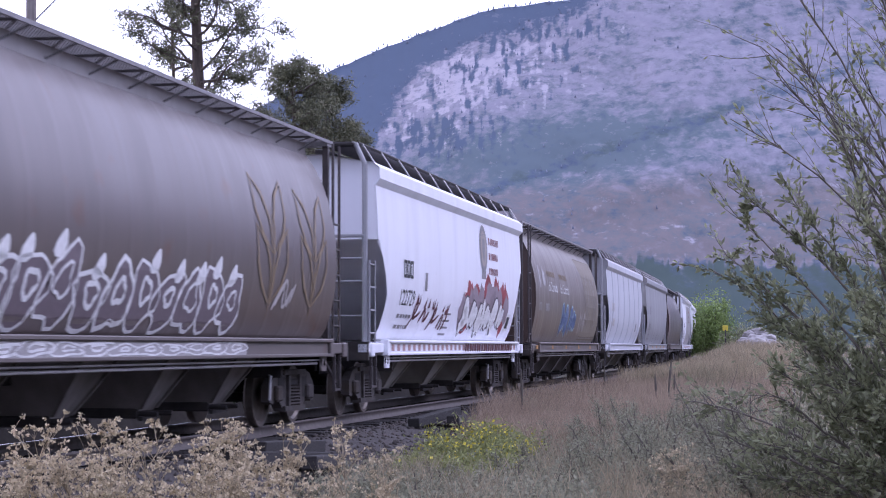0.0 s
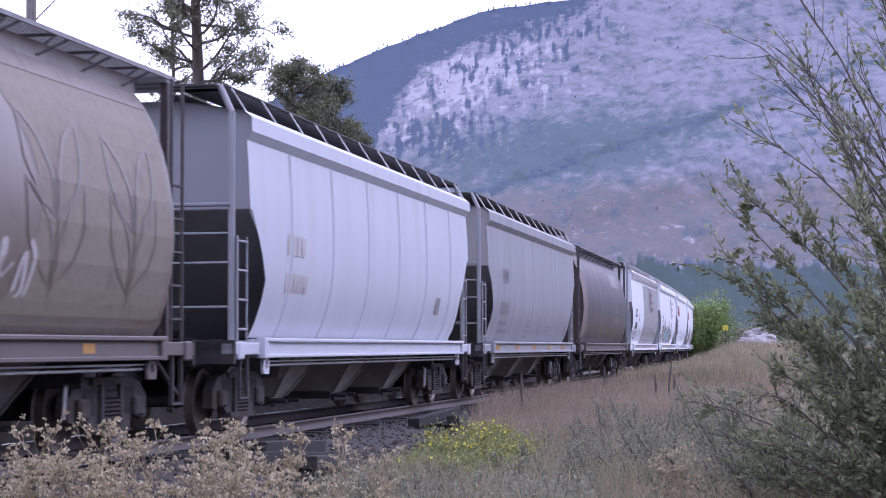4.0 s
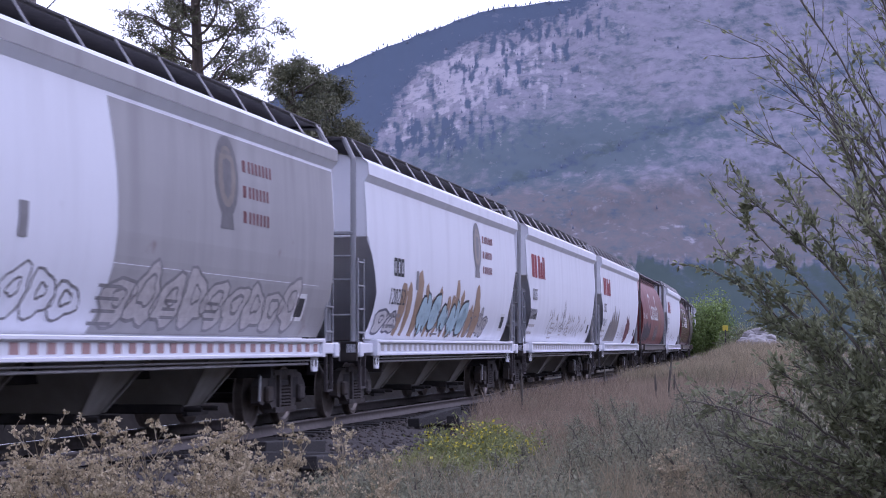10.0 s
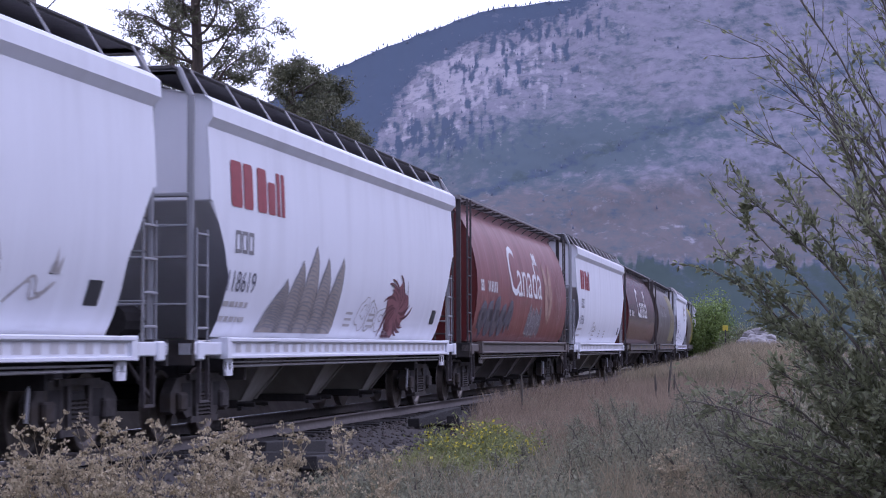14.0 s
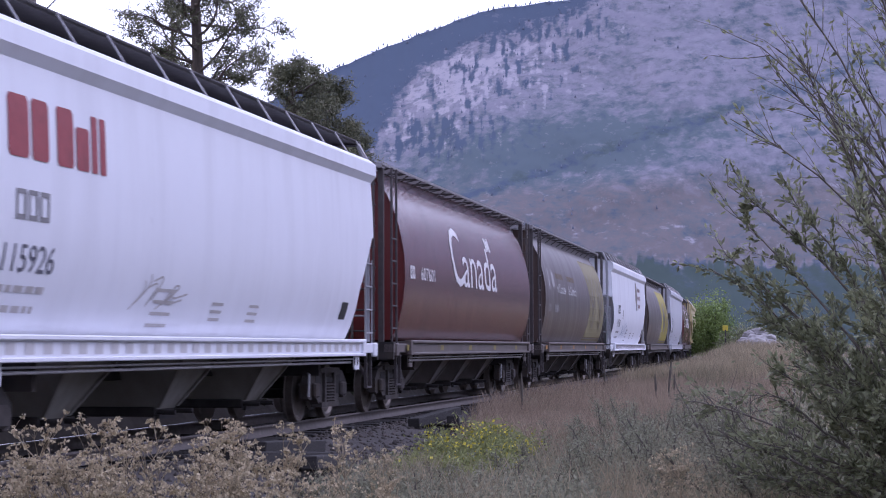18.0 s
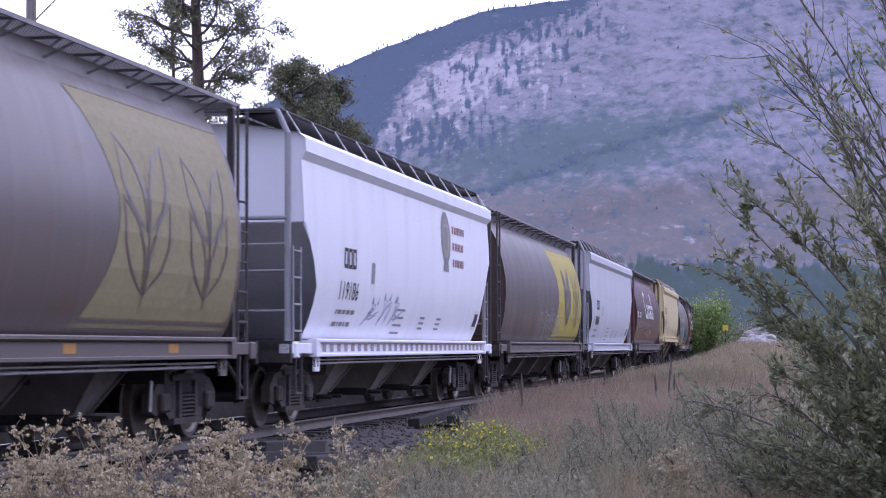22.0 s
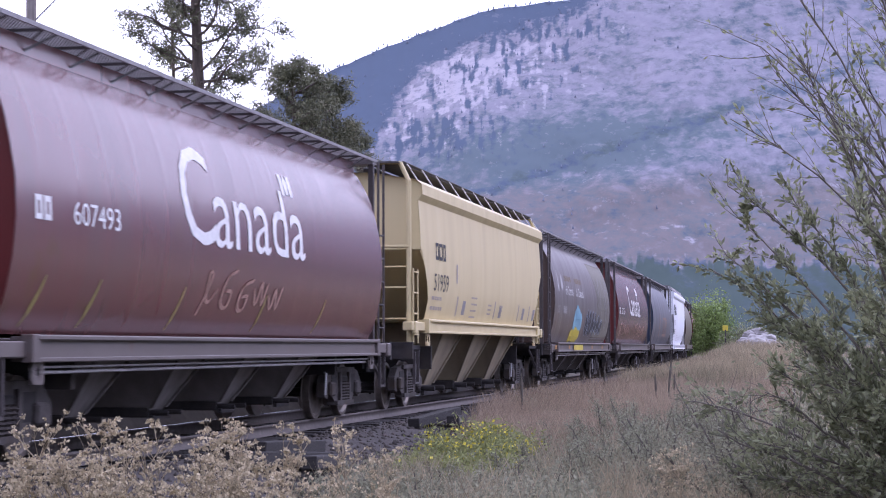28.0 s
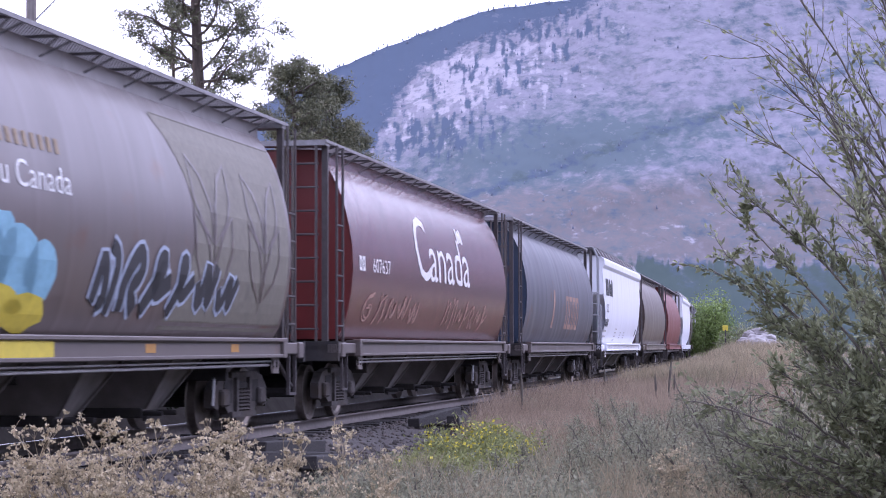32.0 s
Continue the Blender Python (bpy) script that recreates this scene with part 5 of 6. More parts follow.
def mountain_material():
    # all cover colours here are lifted towards blue-violet to carry distance haze
    m = surface("haze_tinted_mountain", (0.21, 0.206, 0.252), (0.262, 0.255, 0.30), 0.06, 1.0, 0, 0, gloss=0.0)
    n, l = m.node_tree.nodes, m.node_tree.links
    b = n["Principled BSDF"]
    tc = n.new("ShaderNodeTexCoord")
    out = b.inputs["Base Color"].links[0].from_socket

    def grain(scale, lo, hi):
        t = n.new("ShaderNodeTexNoise")
        t.inputs["Scale"].default_value, t.inputs["Detail"].default_value, t.inputs["Roughness"].default_value = scale, 8, 0.68
        l.new(tc.outputs["Object"], t.inputs[0])
        r = n.new("ShaderNodeMapRange")
        r.inputs[1].default_value, r.inputs[2].default_value = lo, hi
        l.new(t.outputs[0], r.inputs[0])
        return r.outputs[0]

    def over(base, colour, name, scale, lo, hi, low, high):
        at = n.new("ShaderNodeAttribute")
        at.attribute_name = name
        ad = n.new("ShaderNodeMath")
        ad.operation = "ADD"
        l.new(at.outputs["Fac"], ad.inputs[0])
        l.new(grain(scale, lo, hi), ad.inputs[1])
        r = n.new("ShaderNodeMapRange")
        r.inputs[1].default_value, r.inputs[2].default_value = low, high
        l.new(ad.outputs[0], r.inputs[0])
        x = n.new("ShaderNodeMix")
        x.data_type = "RGBA"
        x.inputs[7].default_value = rgb(colour)
        l.new(r.outputs[0], x.inputs[0])
        l.new(base, x.inputs[6])
        return x.outputs[2]

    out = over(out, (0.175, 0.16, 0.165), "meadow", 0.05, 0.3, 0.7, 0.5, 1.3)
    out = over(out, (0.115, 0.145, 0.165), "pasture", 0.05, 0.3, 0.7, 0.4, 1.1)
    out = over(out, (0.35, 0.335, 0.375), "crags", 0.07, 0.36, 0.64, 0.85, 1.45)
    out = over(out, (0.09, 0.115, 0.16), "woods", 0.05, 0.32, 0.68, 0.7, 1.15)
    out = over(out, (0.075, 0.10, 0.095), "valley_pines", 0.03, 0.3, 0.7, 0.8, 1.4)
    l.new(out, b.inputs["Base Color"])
    return m


def hillside_mesh():
    """Unseen slopes behind and beside the camera, added to block low sky light."""
    az = np.radians(np.linspace(38, 300, 90))
    rs = np.array([60, 85, 120, 180, 300, 600, 1200])
    hs = np.array([-1.0, 5, 16, 32, 60, 120, 190])
    verts = []
    for r, h in zip(rs, hs):
        for a in az:
            edge = min(1, (a - az[0]) / 0.35, (az[-1] - a) / 0.6)
            k = h * max(0.02, edge) * (1 + 0.22 * octave(math.cos(a) * 3 + r / 70, math.sin(a) * 3, 4.0, 4)) if h > 0 else h
            verts.append((r * math.sin(a), r * math.cos(a), k))
    n = len(az)
    i = (np.arange(len(rs) - 1)[:, None] * n + np.arange(n - 1)[None, :]).ravel()
    return np_mesh("unseen_hillside", np.array(verts), np.stack([i, i + 1, i + n + 1, i + n], 1), HILL, True)


# out of view; keeps low sky light off the cars' lower halves
HILL = surface("unseen_dark_slope", (0.03, 0.038, 0.024), (0.06, 0.066, 0.042), 0.2, 0.95, 0, 0.5, spot=(0.09, 0.08, 0.055), spot_scale=0.03, spot_at=0.6, gloss=0.1)
tagged(new("unseen_hillside", hillside_mesh()), "unseen dark hillside added behind to block low sky light", "hillside", kind="structure")
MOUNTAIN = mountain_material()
tagged(new("mountain", mountain_mesh()), "mountainside of pale crags and woods in haze-tinted violet colours", "mountain", kind="structure")


# ---- plants ----
def fan(centres, size, rnd, tall=1.0, broad=0.5):
    """Small pointed leaves at the given places, each turned at random: arrays of verts and quads."""
    n = len(centres)
    a = rnd.normal(size=(n, 3))
    a /= np.linalg.norm(a, axis=1)[:, None]
    b = np.cross(a, rnd.normal(size=(n, 3)))
    b /= np.linalg.norm(b, axis=1)[:, None]
    s = (size * rnd.uniform(0.6, 1.3, n))[:, None]
    a, b = a * s * tall, b * s * broad
    v = np.stack([centres - a, centres + b, centres + a, centres - b], 1).reshape(-1, 3)
    return v, np.arange(4 * n).reshape(n, 4)


def blades(base, height, width, rnd, lean=0.35):
    """Grass blades: a bent strip of two quads each."""
    n = len(base)
    ang = rnd.uniform(0, 2 * math.pi, n)
    side = np.stack([np.cos(ang), np.sin(ang), 0 * ang], 1) * (width * rnd.uniform(0.6, 1.4, n))[:, None]
    h = height * rnd.uniform(0.45, 1.25, n)
    a2 = rnd.uniform(0, 2 * math.pi, n)
    tip = np.stack([np.cos(a2) * lean * h, np.sin(a2) * lean * h, h], 1)
    mid = tip * np.array([0.35, 0.35, 0.6])
    v = np.stack([base - side, base + side, base + mid + side * 0.7, base + mid - side * 0.7, base + tip + side * 0.15, base + tip - side * 0.15], 1).reshape(-1, 3)
    k = np.arange(n)[:, None] * 6
    q = np.concatenate([k + np.array([[0, 1, 2, 3]]), k + np.array([[3, 2, 4, 5]])], 0)
    return v, q


def scatter(n, x0, x1, d0, d1, rnd, u_min=4.0, u_max=99.0):
    """Places on the ground in a wedge of view angles (1/3400 each), to one side of the track bed."""
    d = d0 * (d1 / d0) ** rnd.random(n)
    x = (rnd.uniform(x0, x1, n) - 784) / 3400 * d
    u, _ = lateral(x, d)
    near = 2.1 + (u_min - 2.1) * (1 - np.clip((d - 36) / 8, 0, 1))
    gap = (np.abs(x / d * 3400 + 784 - 855) < 85) & (d > 19) & (d < 25.5)
    k = (u > near) & (u < u_max) & ~gap
    x, d, u = x[k], d[k], u[k]
    return np.stack([x, d, np.maximum(ground_z(x, d), np.interp(u, (1.8, 4.4), (-0.2, -0.75))) - 0.02], 1)


def patchy(base, scale, seed, keep):
    """Thins places out in natural patches."""
    return base[np.array([noise.noise(Vector((x * scale, y * scale * 0.5, seed))) > keep for x, y, _ in base])]


def grass(name, label, material, base, h, w, rnd, lean=0.35, per=9, spread=0.12):
    b = np.repeat(base, per, 0)
    b[:, :2] += rnd.normal(size=(len(b), 2)) * spread
    v, q = blades(b, h, w, rnd, lean)
    return tagged(new(name, np_mesh(name, v, q, material)), label, "grass", kind="stuff")


rnd = np.random.default_rng(5)
grass("dry_grass", "tall dry straw-coloured grass beside the track", STRAW, patchy(np.concatenate([scatter(7000, 560, 1700, 22, 150, rnd, 4.3), scatter(1500, 600, 1700, 13, 22, rnd, 4.3), scatter(1700, 1080, 1760, 12.2, 18, rnd, 4.3)]), 0.7, 3, -0.15), 0.55, 0.006, rnd)
grass("reddish_grass", "reddish dry grass beside the track", RUSTGRASS, np.concatenate([patchy(scatter(9000, 820, 1400, 24, 130, rnd, 3.2), 0.5, 9, -0.12), scatter(5000, 850, 1230, 34, 95, rnd, 2.4)]), 0.56, 0.006, rnd)
grass("bank_grass", "tall pale grass on the bank beside the far track", STRAW, patchy(scatter(5000, 1100, 1420, 64, 130, rnd, 2.6), 0.35, 19, -0.2), 0.7, 0.009, rnd, 0.3)
grass("grey_green_herbs", "grey-green weeds among the grass", SAGE, patchy(scatter(12000, 600, 1750, 13, 60, rnd, 3.8), 0.6, 14, -0.15), 0.36, 0.008, rnd, 0.6)
grass("straw_thatch", "pale matted straw in front of the track", STRAW, scatter(9000, -30, 560, 10.3, 13.0, rnd, 2.6), 0.6, 0.0045, rnd, 0.5)
c = scatter(110000, 600, 1750, 13, 50, rnd, 3.6)
c[:, 2] += rnd.uniform(0.03, 0.5, len(c))
v, q = fan(patchy(c, 0.8, 30, -0.02), 0.027, rnd)
tagged(new("weed_leaves", np_mesh("weed_leaves", v, q, SAGE)), "small grey-green weed leaves in the grass", "weeds", kind="stuff")


def tube(path, radii, k=6):
    """A tapered limb along a path: arrays of verts and quads."""
    p = np.array(path)
    t = np.gradient(p, axis=0)
    t /= np.linalg.norm(t, axis=1)[:, None] + 1e-9
    ref = np.array([0.31, 0.83, 0.46])
    a = np.cross(t, ref)
    a /= np.linalg.norm(a, axis=1)[:, None] + 1e-9
    b = np.cross(t, a)
    ang = np.arange(k) * 2 * math.pi / k
    v = (p[:, None, :] + np.array(radii)[:, None, None] * (a[:, None, :] * np.cos(ang)[None, :, None] + b[:, None, :] * np.sin(ang)[None, :, None])).reshape(-1, 3)
    n = len(p)
    i, j = np.repeat(np.arange(n - 1) * k, k), np.tile(np.arange(k), n - 1)
    e = (j + 1) % k
    return v, np.stack([i + j, i + e, i + k + e, i + k + j], 1)


def joined(pieces):
    vs, qs, o = [], [], 0
    for v, q in pieces:
        vs.append(v)
        qs.append(q + o)
        o += len(v)
    return np.concatenate(vs), np.concatenate(qs)


def limb(start, way, length, r0, rnd, bend=0.25, n=7, droop=0.0):
    p, w = [np.array(start, float)], np.array(way, float)
    w /= np.linalg.norm(w)
    for i in range(n - 1):
        w = w + rnd.normal(size=3) * bend / n + np.array([0, 0, -droop / n])
        w /= np.linalg.norm(w)
        p.append(p[-1] + w * length / (n - 1))
    return np.array(p), np.linspace(r0, r0 * 0.25, n)


def at_view(x, d):
    return (x - 784) / 3400 * d, d


def on_ground(x, d):
    a, b = at_view(x, d)
    return a, b, float(ground_z(a, b))


# ---- dry seed-headed weeds before the track ----
def dry_weed(x, d, height, seed, spread=0.32, heads=46):
    rnd = np.random.default_rng(seed)
    base = on_ground(x, d)
    root = thing("dry_weed", "bleached dry weed with clustered seed heads", "weed", Matrix.Translation(base), group="dry weeds before the track")
    wood, tufts = [], []
    p, r = limb((0, 0, 0), (rnd.normal() * 0.06, rnd.normal() * 0.06, 1), height * 0.84, 0.0075, rnd, 0.16, 9)
    wood.append(tube(p, r, 4))
    for i in range(heads):
        k = rnd.integers(3, 9)
        a = rnd.uniform(0, 2 * math.pi)
        ln = spread * rnd.uniform(0.55, 1.15) * (1.2 - 0.07 * k)
        bp, br = limb(p[k], (math.cos(a), math.sin(a), rnd.uniform(0.9, 1.9)), ln, 0.004, rnd, 0.35, 5)
        wood.append(tube(bp, br, 3))
        for _ in range(rnd.integers(3, 6)):
            tp, tr = limb(bp[rnd.integers(2, 5)], (math.cos(a) * 0.5 + rnd.normal() * 0.7, math.sin(a) * 0.5 + rnd.normal() * 0.7, 1.2), ln * rnd.uniform(0.18, 0.42), 0.0022, rnd, 0.3, 4)
            wood.append(tube(tp, tr, 3))
            tufts.append(tp[-1] + rnd.normal(size=(8, 3)) * np.array([0.011, 0.011, 0.007]))
    v, q = joined(wood)
    part("stalk", np_mesh("stalk", v, q, STRAW), STRAW, root, kind="stuff")
    v, q = fan(np.concatenate(tufts), 0.0105, rnd, 1.0, 0.8)
    part("seed_heads", np_mesh("seed_heads", v, q, DRYHEAD), DRYHEAD, root, "pale clustered seed heads", kind="stuff")


for i, (x, d, top) in enumerate(((210, 12.6, 712), (285, 12.9, 718), (165, 12.4, 735), (75, 12.0, 752), (30, 11.8, 790), (110, 11.9, 790), (385, 12.2, 745), (350, 12.0, 790),
                                 (455, 12.6, 728), (490, 12.8, 745), (425, 12.0, 780), (262, 12.0, 775), (625, 13.2, 733), (650, 13.4, 790),
                                 (180, 11.5, 800), (390, 11.6, 800), (460, 11.7, 790), (60, 11.4, 810), (10, 11.4, 815), (140, 11.3, 820), (350, 11.3, 815),
                                 (560, 12.3, 835), (240, 11.3, 815), (420, 11.3, 825), (690, 13.0, 835), (490, 11.5, 815), (400, 12.3, 755), (440, 12.4, 745), (370, 11.8, 775), (230, 12.5, 725), (610, 12.9, 760),
                                 (100, 11.2, 835), (320, 11.1, 838), (200, 11.1, 842), (520, 11.3, 850), (460, 11.1, 845), (20, 11.1, 845), (1195, 15.5, 795), (1215, 15.0, 820))):
    z = 1.194 - (top - 615) / 3400 * d
    dry_weed(x, d, z - on_ground(x, d)[2], 100 + i, 0.22 + 0.05 * (i % 4), 19 + 3 * (i % 5))


# ---- green weed with yellow flowers, tall dead stalks ----
def flower_weed(x, d, height, seed, blooms=60):
    rnd = np.random.default_rng(seed)
    root = thing("yellow_flowered_weed", "green weed with small yellow flowers", "weed", Matrix.Translation(on_ground(x, d)), group="flowering weeds")
    wood, leaf, bloom = [], [], []
    for _ in range(22):
        a = rnd.uniform(0, 2 * math.pi)
        p, r = limb((0, 0, 0), (math.cos(a) * 0.45, math.sin(a) * 0.45, 1), height * rnd.uniform(0.6, 1.05), 0.007, rnd, 0.5, 8)
        wood.append(tube(p, r, 4))
        for k in range(1, 8):
            leaf.append(p[k] + rnd.normal(size=(20, 3)) * 0.085)
        bloom.append(p[-1] + rnd.normal(size=(blooms // 8, 3)) * 0.05)
    v, q = joined(wood)
    part("stalk", np_mesh("stalk", v, q, FRESH), FRESH, root)
    v, q = fan(np.concatenate(leaf), 0.042, rnd, 1.0, 0.27)
    part("leaves", np_mesh("leaves", v, q, FRESH), FRESH, root, "fresh green leaves", kind="stuff")
    v, q = fan(np.concatenate(bloom), 0.023, rnd, 1, 0.9)
    part("flowers", np_mesh("flowers", v, q, FLOWER), FLOWER, root, "small yellow flowers", kind="stuff")


for i, (x, d, top) in enumerate(((800, 25.5, 768), (850, 25, 765), (890, 25.5, 768), (825, 24, 790), (870, 24, 795), (915, 25, 785), (725, 23, 820), (760, 23.5, 812), (840, 22.5, 815), (885, 22.5, 822), (800, 21.5, 835), (860, 21, 842))):
    z = 1.194 - (top - 615) / 3400 * d
    flower_weed(x, d, (z - on_ground(x, d)[2]) * 1.15, 300 + i, 60 if i < 6 else 8)

stalk_rnd = np.random.default_rng(77)
for x, d, h in ((922, 40, 1.1), (1042, 62, 0.9), (1160, 48, 0.8), (1180, 46, 1.2), (1068, 58, 0.8), (905, 44, 0.6), (1192, 50, 0.7)):
    p, r = limb((0, 0, 0), (0.03, 0, 1), h + 0.2, 0.022, stalk_rnd, 0.12, 7)
    v, q = tube(p, r * 0 + np.array([0.016, 0.016, 0.015, 0.018, 0.03, 0.028, 0.012]), 6)
    ob = tagged(new("dead_stalk", np_mesh("dead_stalk", v, q, TWIG)), "dark dead weed stalk standing in the grass", "weed", group="dead stalks")
    ob.location = on_ground(x, d)


# ---- willow bush ----
def willow(label, base, height, lean, spread, stems, leaf_n, seed, leaf=0.042, twig=0.2, bare=0.0, start=0.5, leaf_stuff=WILLOW):
    """A many-stemmed willow bush: long arching stems, side twigs, narrow leaves along the twigs."""
    rnd = np.random.default_rng(seed)
    leaves = []
    root = thing("willow_bush", label, "bush", Matrix.Translation(base), group="willow bushes")
    for _ in range(stems):
        a = rnd.uniform(0, 2 * math.pi)
        out = rnd.uniform(0.1, 1.0) * spread
        ln = height * rnd.uniform(0.6, 1.1)
        p, r = limb((start * math.cos(a), start * math.sin(a), 0), (out * math.cos(a) + lean[0] * rnd.uniform(0.5, 1.3), out * math.sin(a) + lean[1], 1.0), ln, 0.022, rnd, 0.4, 11)
        wood = [tube(p, r, 5)]
        for k in range(2, 11):
            for _ in range(4 if height > 1.5 else 2):
                w = rnd.normal(size=3) * 0.9 + (p[k] - p[k - 1]) / np.linalg.norm(p[k] - p[k - 1]) * 1.1
                tp, tr = limb(p[k] + (p[k] - p[k - 1]) * rnd.uniform(-0.9, 0), w, height * twig * rnd.uniform(0.4, 1.2), 0.0045, rnd, 0.7, 6)
                wood.append(tube(tp, tr, 3))
                m = int(leaf_n * rnd.uniform(0.3, 1.5) * max(0.12, 1.3 - (k / 10) * (0.6 + bare)))
                f = rnd.uniform(0.1, 1, m) * (len(tp) - 1.01)
                i = f.astype(int)
                leaves.append(tp[i] + (tp[i + 1] - tp[i]) * (f - i)[:, None] + rnd.normal(size=(m, 3)) * 0.035)
        v, q = joined(wood)
        part("stem", np_mesh("stem", v, q, TWIG), TWIG, root)
    c = np.concatenate(leaves)
    v, q = fan(c, leaf, rnd, 1.0, 0.42)
    part("leaves", np_mesh("leaves", v, q, leaf_stuff), leaf_stuff, root, "narrow grey-green leaves", kind="stuff")
    return root


def arch(base, tip, up, n=12):
    """A stem that rises steeply from the base and bends over towards its tip; up: how far it climbs before it bends."""
    base, tip = np.array(base, float), np.array(tip, float)
    knee = base + (tip - base) * np.array([up[0], up[0], up[1]])
    t = np.linspace(0, 1, n)[:, None]
    return base * (1 - t) ** 2 + 2 * knee * t * (1 - t) + tip * t ** 2


def tall_willow(label, base, kinds, seed):
    """A spreading willow in three tiers: near-bare upright stems, leafy middle boughs and low sweeping ones."""
    rnd = np.random.default_rng(seed)
    root = thing("willow_bush", label, "bush", Matrix.Translation(base), group="willow bushes")
    leaves, ways = [], []
    for count, x0, x1, z0, z1, up, dense, from_, long_ in kinds:
        for i in range(count):
            f = (i + rnd.uniform(0.1, 0.9)) / count
            tip = (x0 + (x1 - x0) * f, rnd.uniform(-0.9, 1.1), rnd.uniform(z0, z1))
            foot = (rnd.uniform(-0.15, 0.45), rnd.uniform(-0.4, 0.4), 0.0)
            p = arch(foot, tip, (up[0] + rnd.normal() * 0.05, up[1] + rnd.normal() * 0.05))
            p[1:] += np.cumsum(rnd.normal(size=(11, 3)) * 0.018, axis=0)
            wood = [tube(p, np.linspace(0.02, 0.004, 12), 5)]
            for k in range(3, 12):
                along = (p[k] - p[k - 1]) / np.linalg.norm(p[k] - p[k - 1])
                for _ in range(4):
                    w = rnd.normal(size=3) * np.array([0.55, 0.7, 0.5]) + along * 1.1 + np.array([-0.12, 0, 0.25])
                    tp, tr = limb(p[k - 1] + (p[k] - p[k - 1]) * rnd.random(), w, long_ * rnd.uniform(0.35, 1.25), 0.0042, rnd, 0.5, 7)
                    wood.append(tube(tp, tr, 3))
                    share = min(1.0, max(0.0, (k / 11 - from_) * 4 + 0.2))
                    m = rnd.poisson(dense * share * (0.5 + 0.5 * f) * rnd.uniform(0.3, 1.6))
                    if m:
                        g = rnd.uniform(0.15, 0.98, m) * 5.99
                        j = g.astype(int)
                        leaves.append(tp[j] + (tp[j + 1] - tp[j]) * (g - j)[:, None] + rnd.normal(size=(m, 3)) * 0.012)
                        ways.append((tp[j + 1] - tp[j]) / np.linalg.norm(tp[j + 1] - tp[j], axis=1)[:, None])
            v, q = joined(wood)
            part("stem", np_mesh("stem", v, q, TWIG), TWIG, root)
    c, a = np.concatenate(leaves), np.concatenate(ways)
    n = len(c)
    a = a + rnd.normal(size=(n, 3)) * 0.55
    a /= np.linalg.norm(a, axis=1)[:, None]
    b = np.cross(a, rnd.normal(size=(n, 3)))
    b /= np.linalg.norm(b, axis=1)[:, None]
    size = 0.057 * rnd.uniform(0.5, 1.3, n)[:, None]
    mid = c + a * size * 0.5
    v = np.stack([c, mid + b * size * 0.19, c + a * size, mid - b * size * 0.19], 1).reshape(-1, 3)
    part("leaves", np_mesh("leaves", v, np.arange(4 * n).reshape(n, 4), WILLOW), WILLOW, root, "narrow grey-green leaves with pale backs", kind="stuff")
    return root


# tiers: stems, reach in x, tip heights, bend, leaves a twig, leafless share, twig length
tall_willow("large grey-green willow bush with bare upper twigs", on_ground(1710, 13.0),
            ((27, -1.42, 0.35, 3.0, 4.7, (0.06, 0.66), 14, 0.26, 0.5), (26, -1.55, 0.1, 1.25, 2.65, (0.28, 0.62), 52, 0.14, 0.30), (22, -1.78, 0.0, 0.5, 1.35, (0.40, 0.72), 28, 0.14, 0.32)), 1)
tall_willow("leafy grey-green willow bush behind the larger one", on_ground(1660, 16.0),
            ((9, -1.0, 0.9, 2.4, 3.8, (0.1, 0.66), 18, 0.2, 0.38), (18, -1.3, 0.8, 0.8, 2.2, (0.3, 0.65), 28, 0.08, 0.36)), 2)
willow("low grey-green willow shrub in dry grass", on_ground(1520, 17.5), 1.5, (-0.1, 0), 0.7, 14, 12, 3, leaf=0.03)
for i, (x, d, h) in enumerate(((1330, 19.0, 0.75), (1250, 20.0, 0.6), (1420, 15.5, 0.7), (1500, 14.0, 0.8), (1180, 18.5, 0.5), (1300, 16.0, 0.45), (1090, 19.0, 0.45), (1400, 18.0, 0.9), (1000, 18.0, 0.4), (620, 17.0, 0.35), (690, 17.5, 0.35), (740, 17.0, 0.3), (860, 17.5, 0.3), (930, 17.0, 0.3), (1550, 15.0, 0.7), (1130, 24.0, 0.5), (1230, 26.0, 0.6), (1040, 22.0, 0.4), (960, 20.0, 0.4), (900, 19.0, 0.35), (820, 19.0, 0.35), (760, 19.5, 0.35), (1350, 24.0, 0.7), (980, 27.0, 0.45), (1060, 30.0, 0.5), (1120, 28.0, 0.55), (1190, 31.0, 0.6), (1260, 33.0, 0.6), (1010, 24.0, 0.4), (1160, 21.0, 0.45), (1080, 25.0, 0.4), (940, 23.0, 0.35), (1220, 23.0, 0.5), (1290, 28.0, 0.6), (1150, 36.0, 0.5))):
    willow("low grey-green shrub in dry grass", on_ground(x, d), h * 1.5, (0, 0), 0.9, 14, 36, 10 + i, leaf=0.018, leaf_stuff=SAGE)


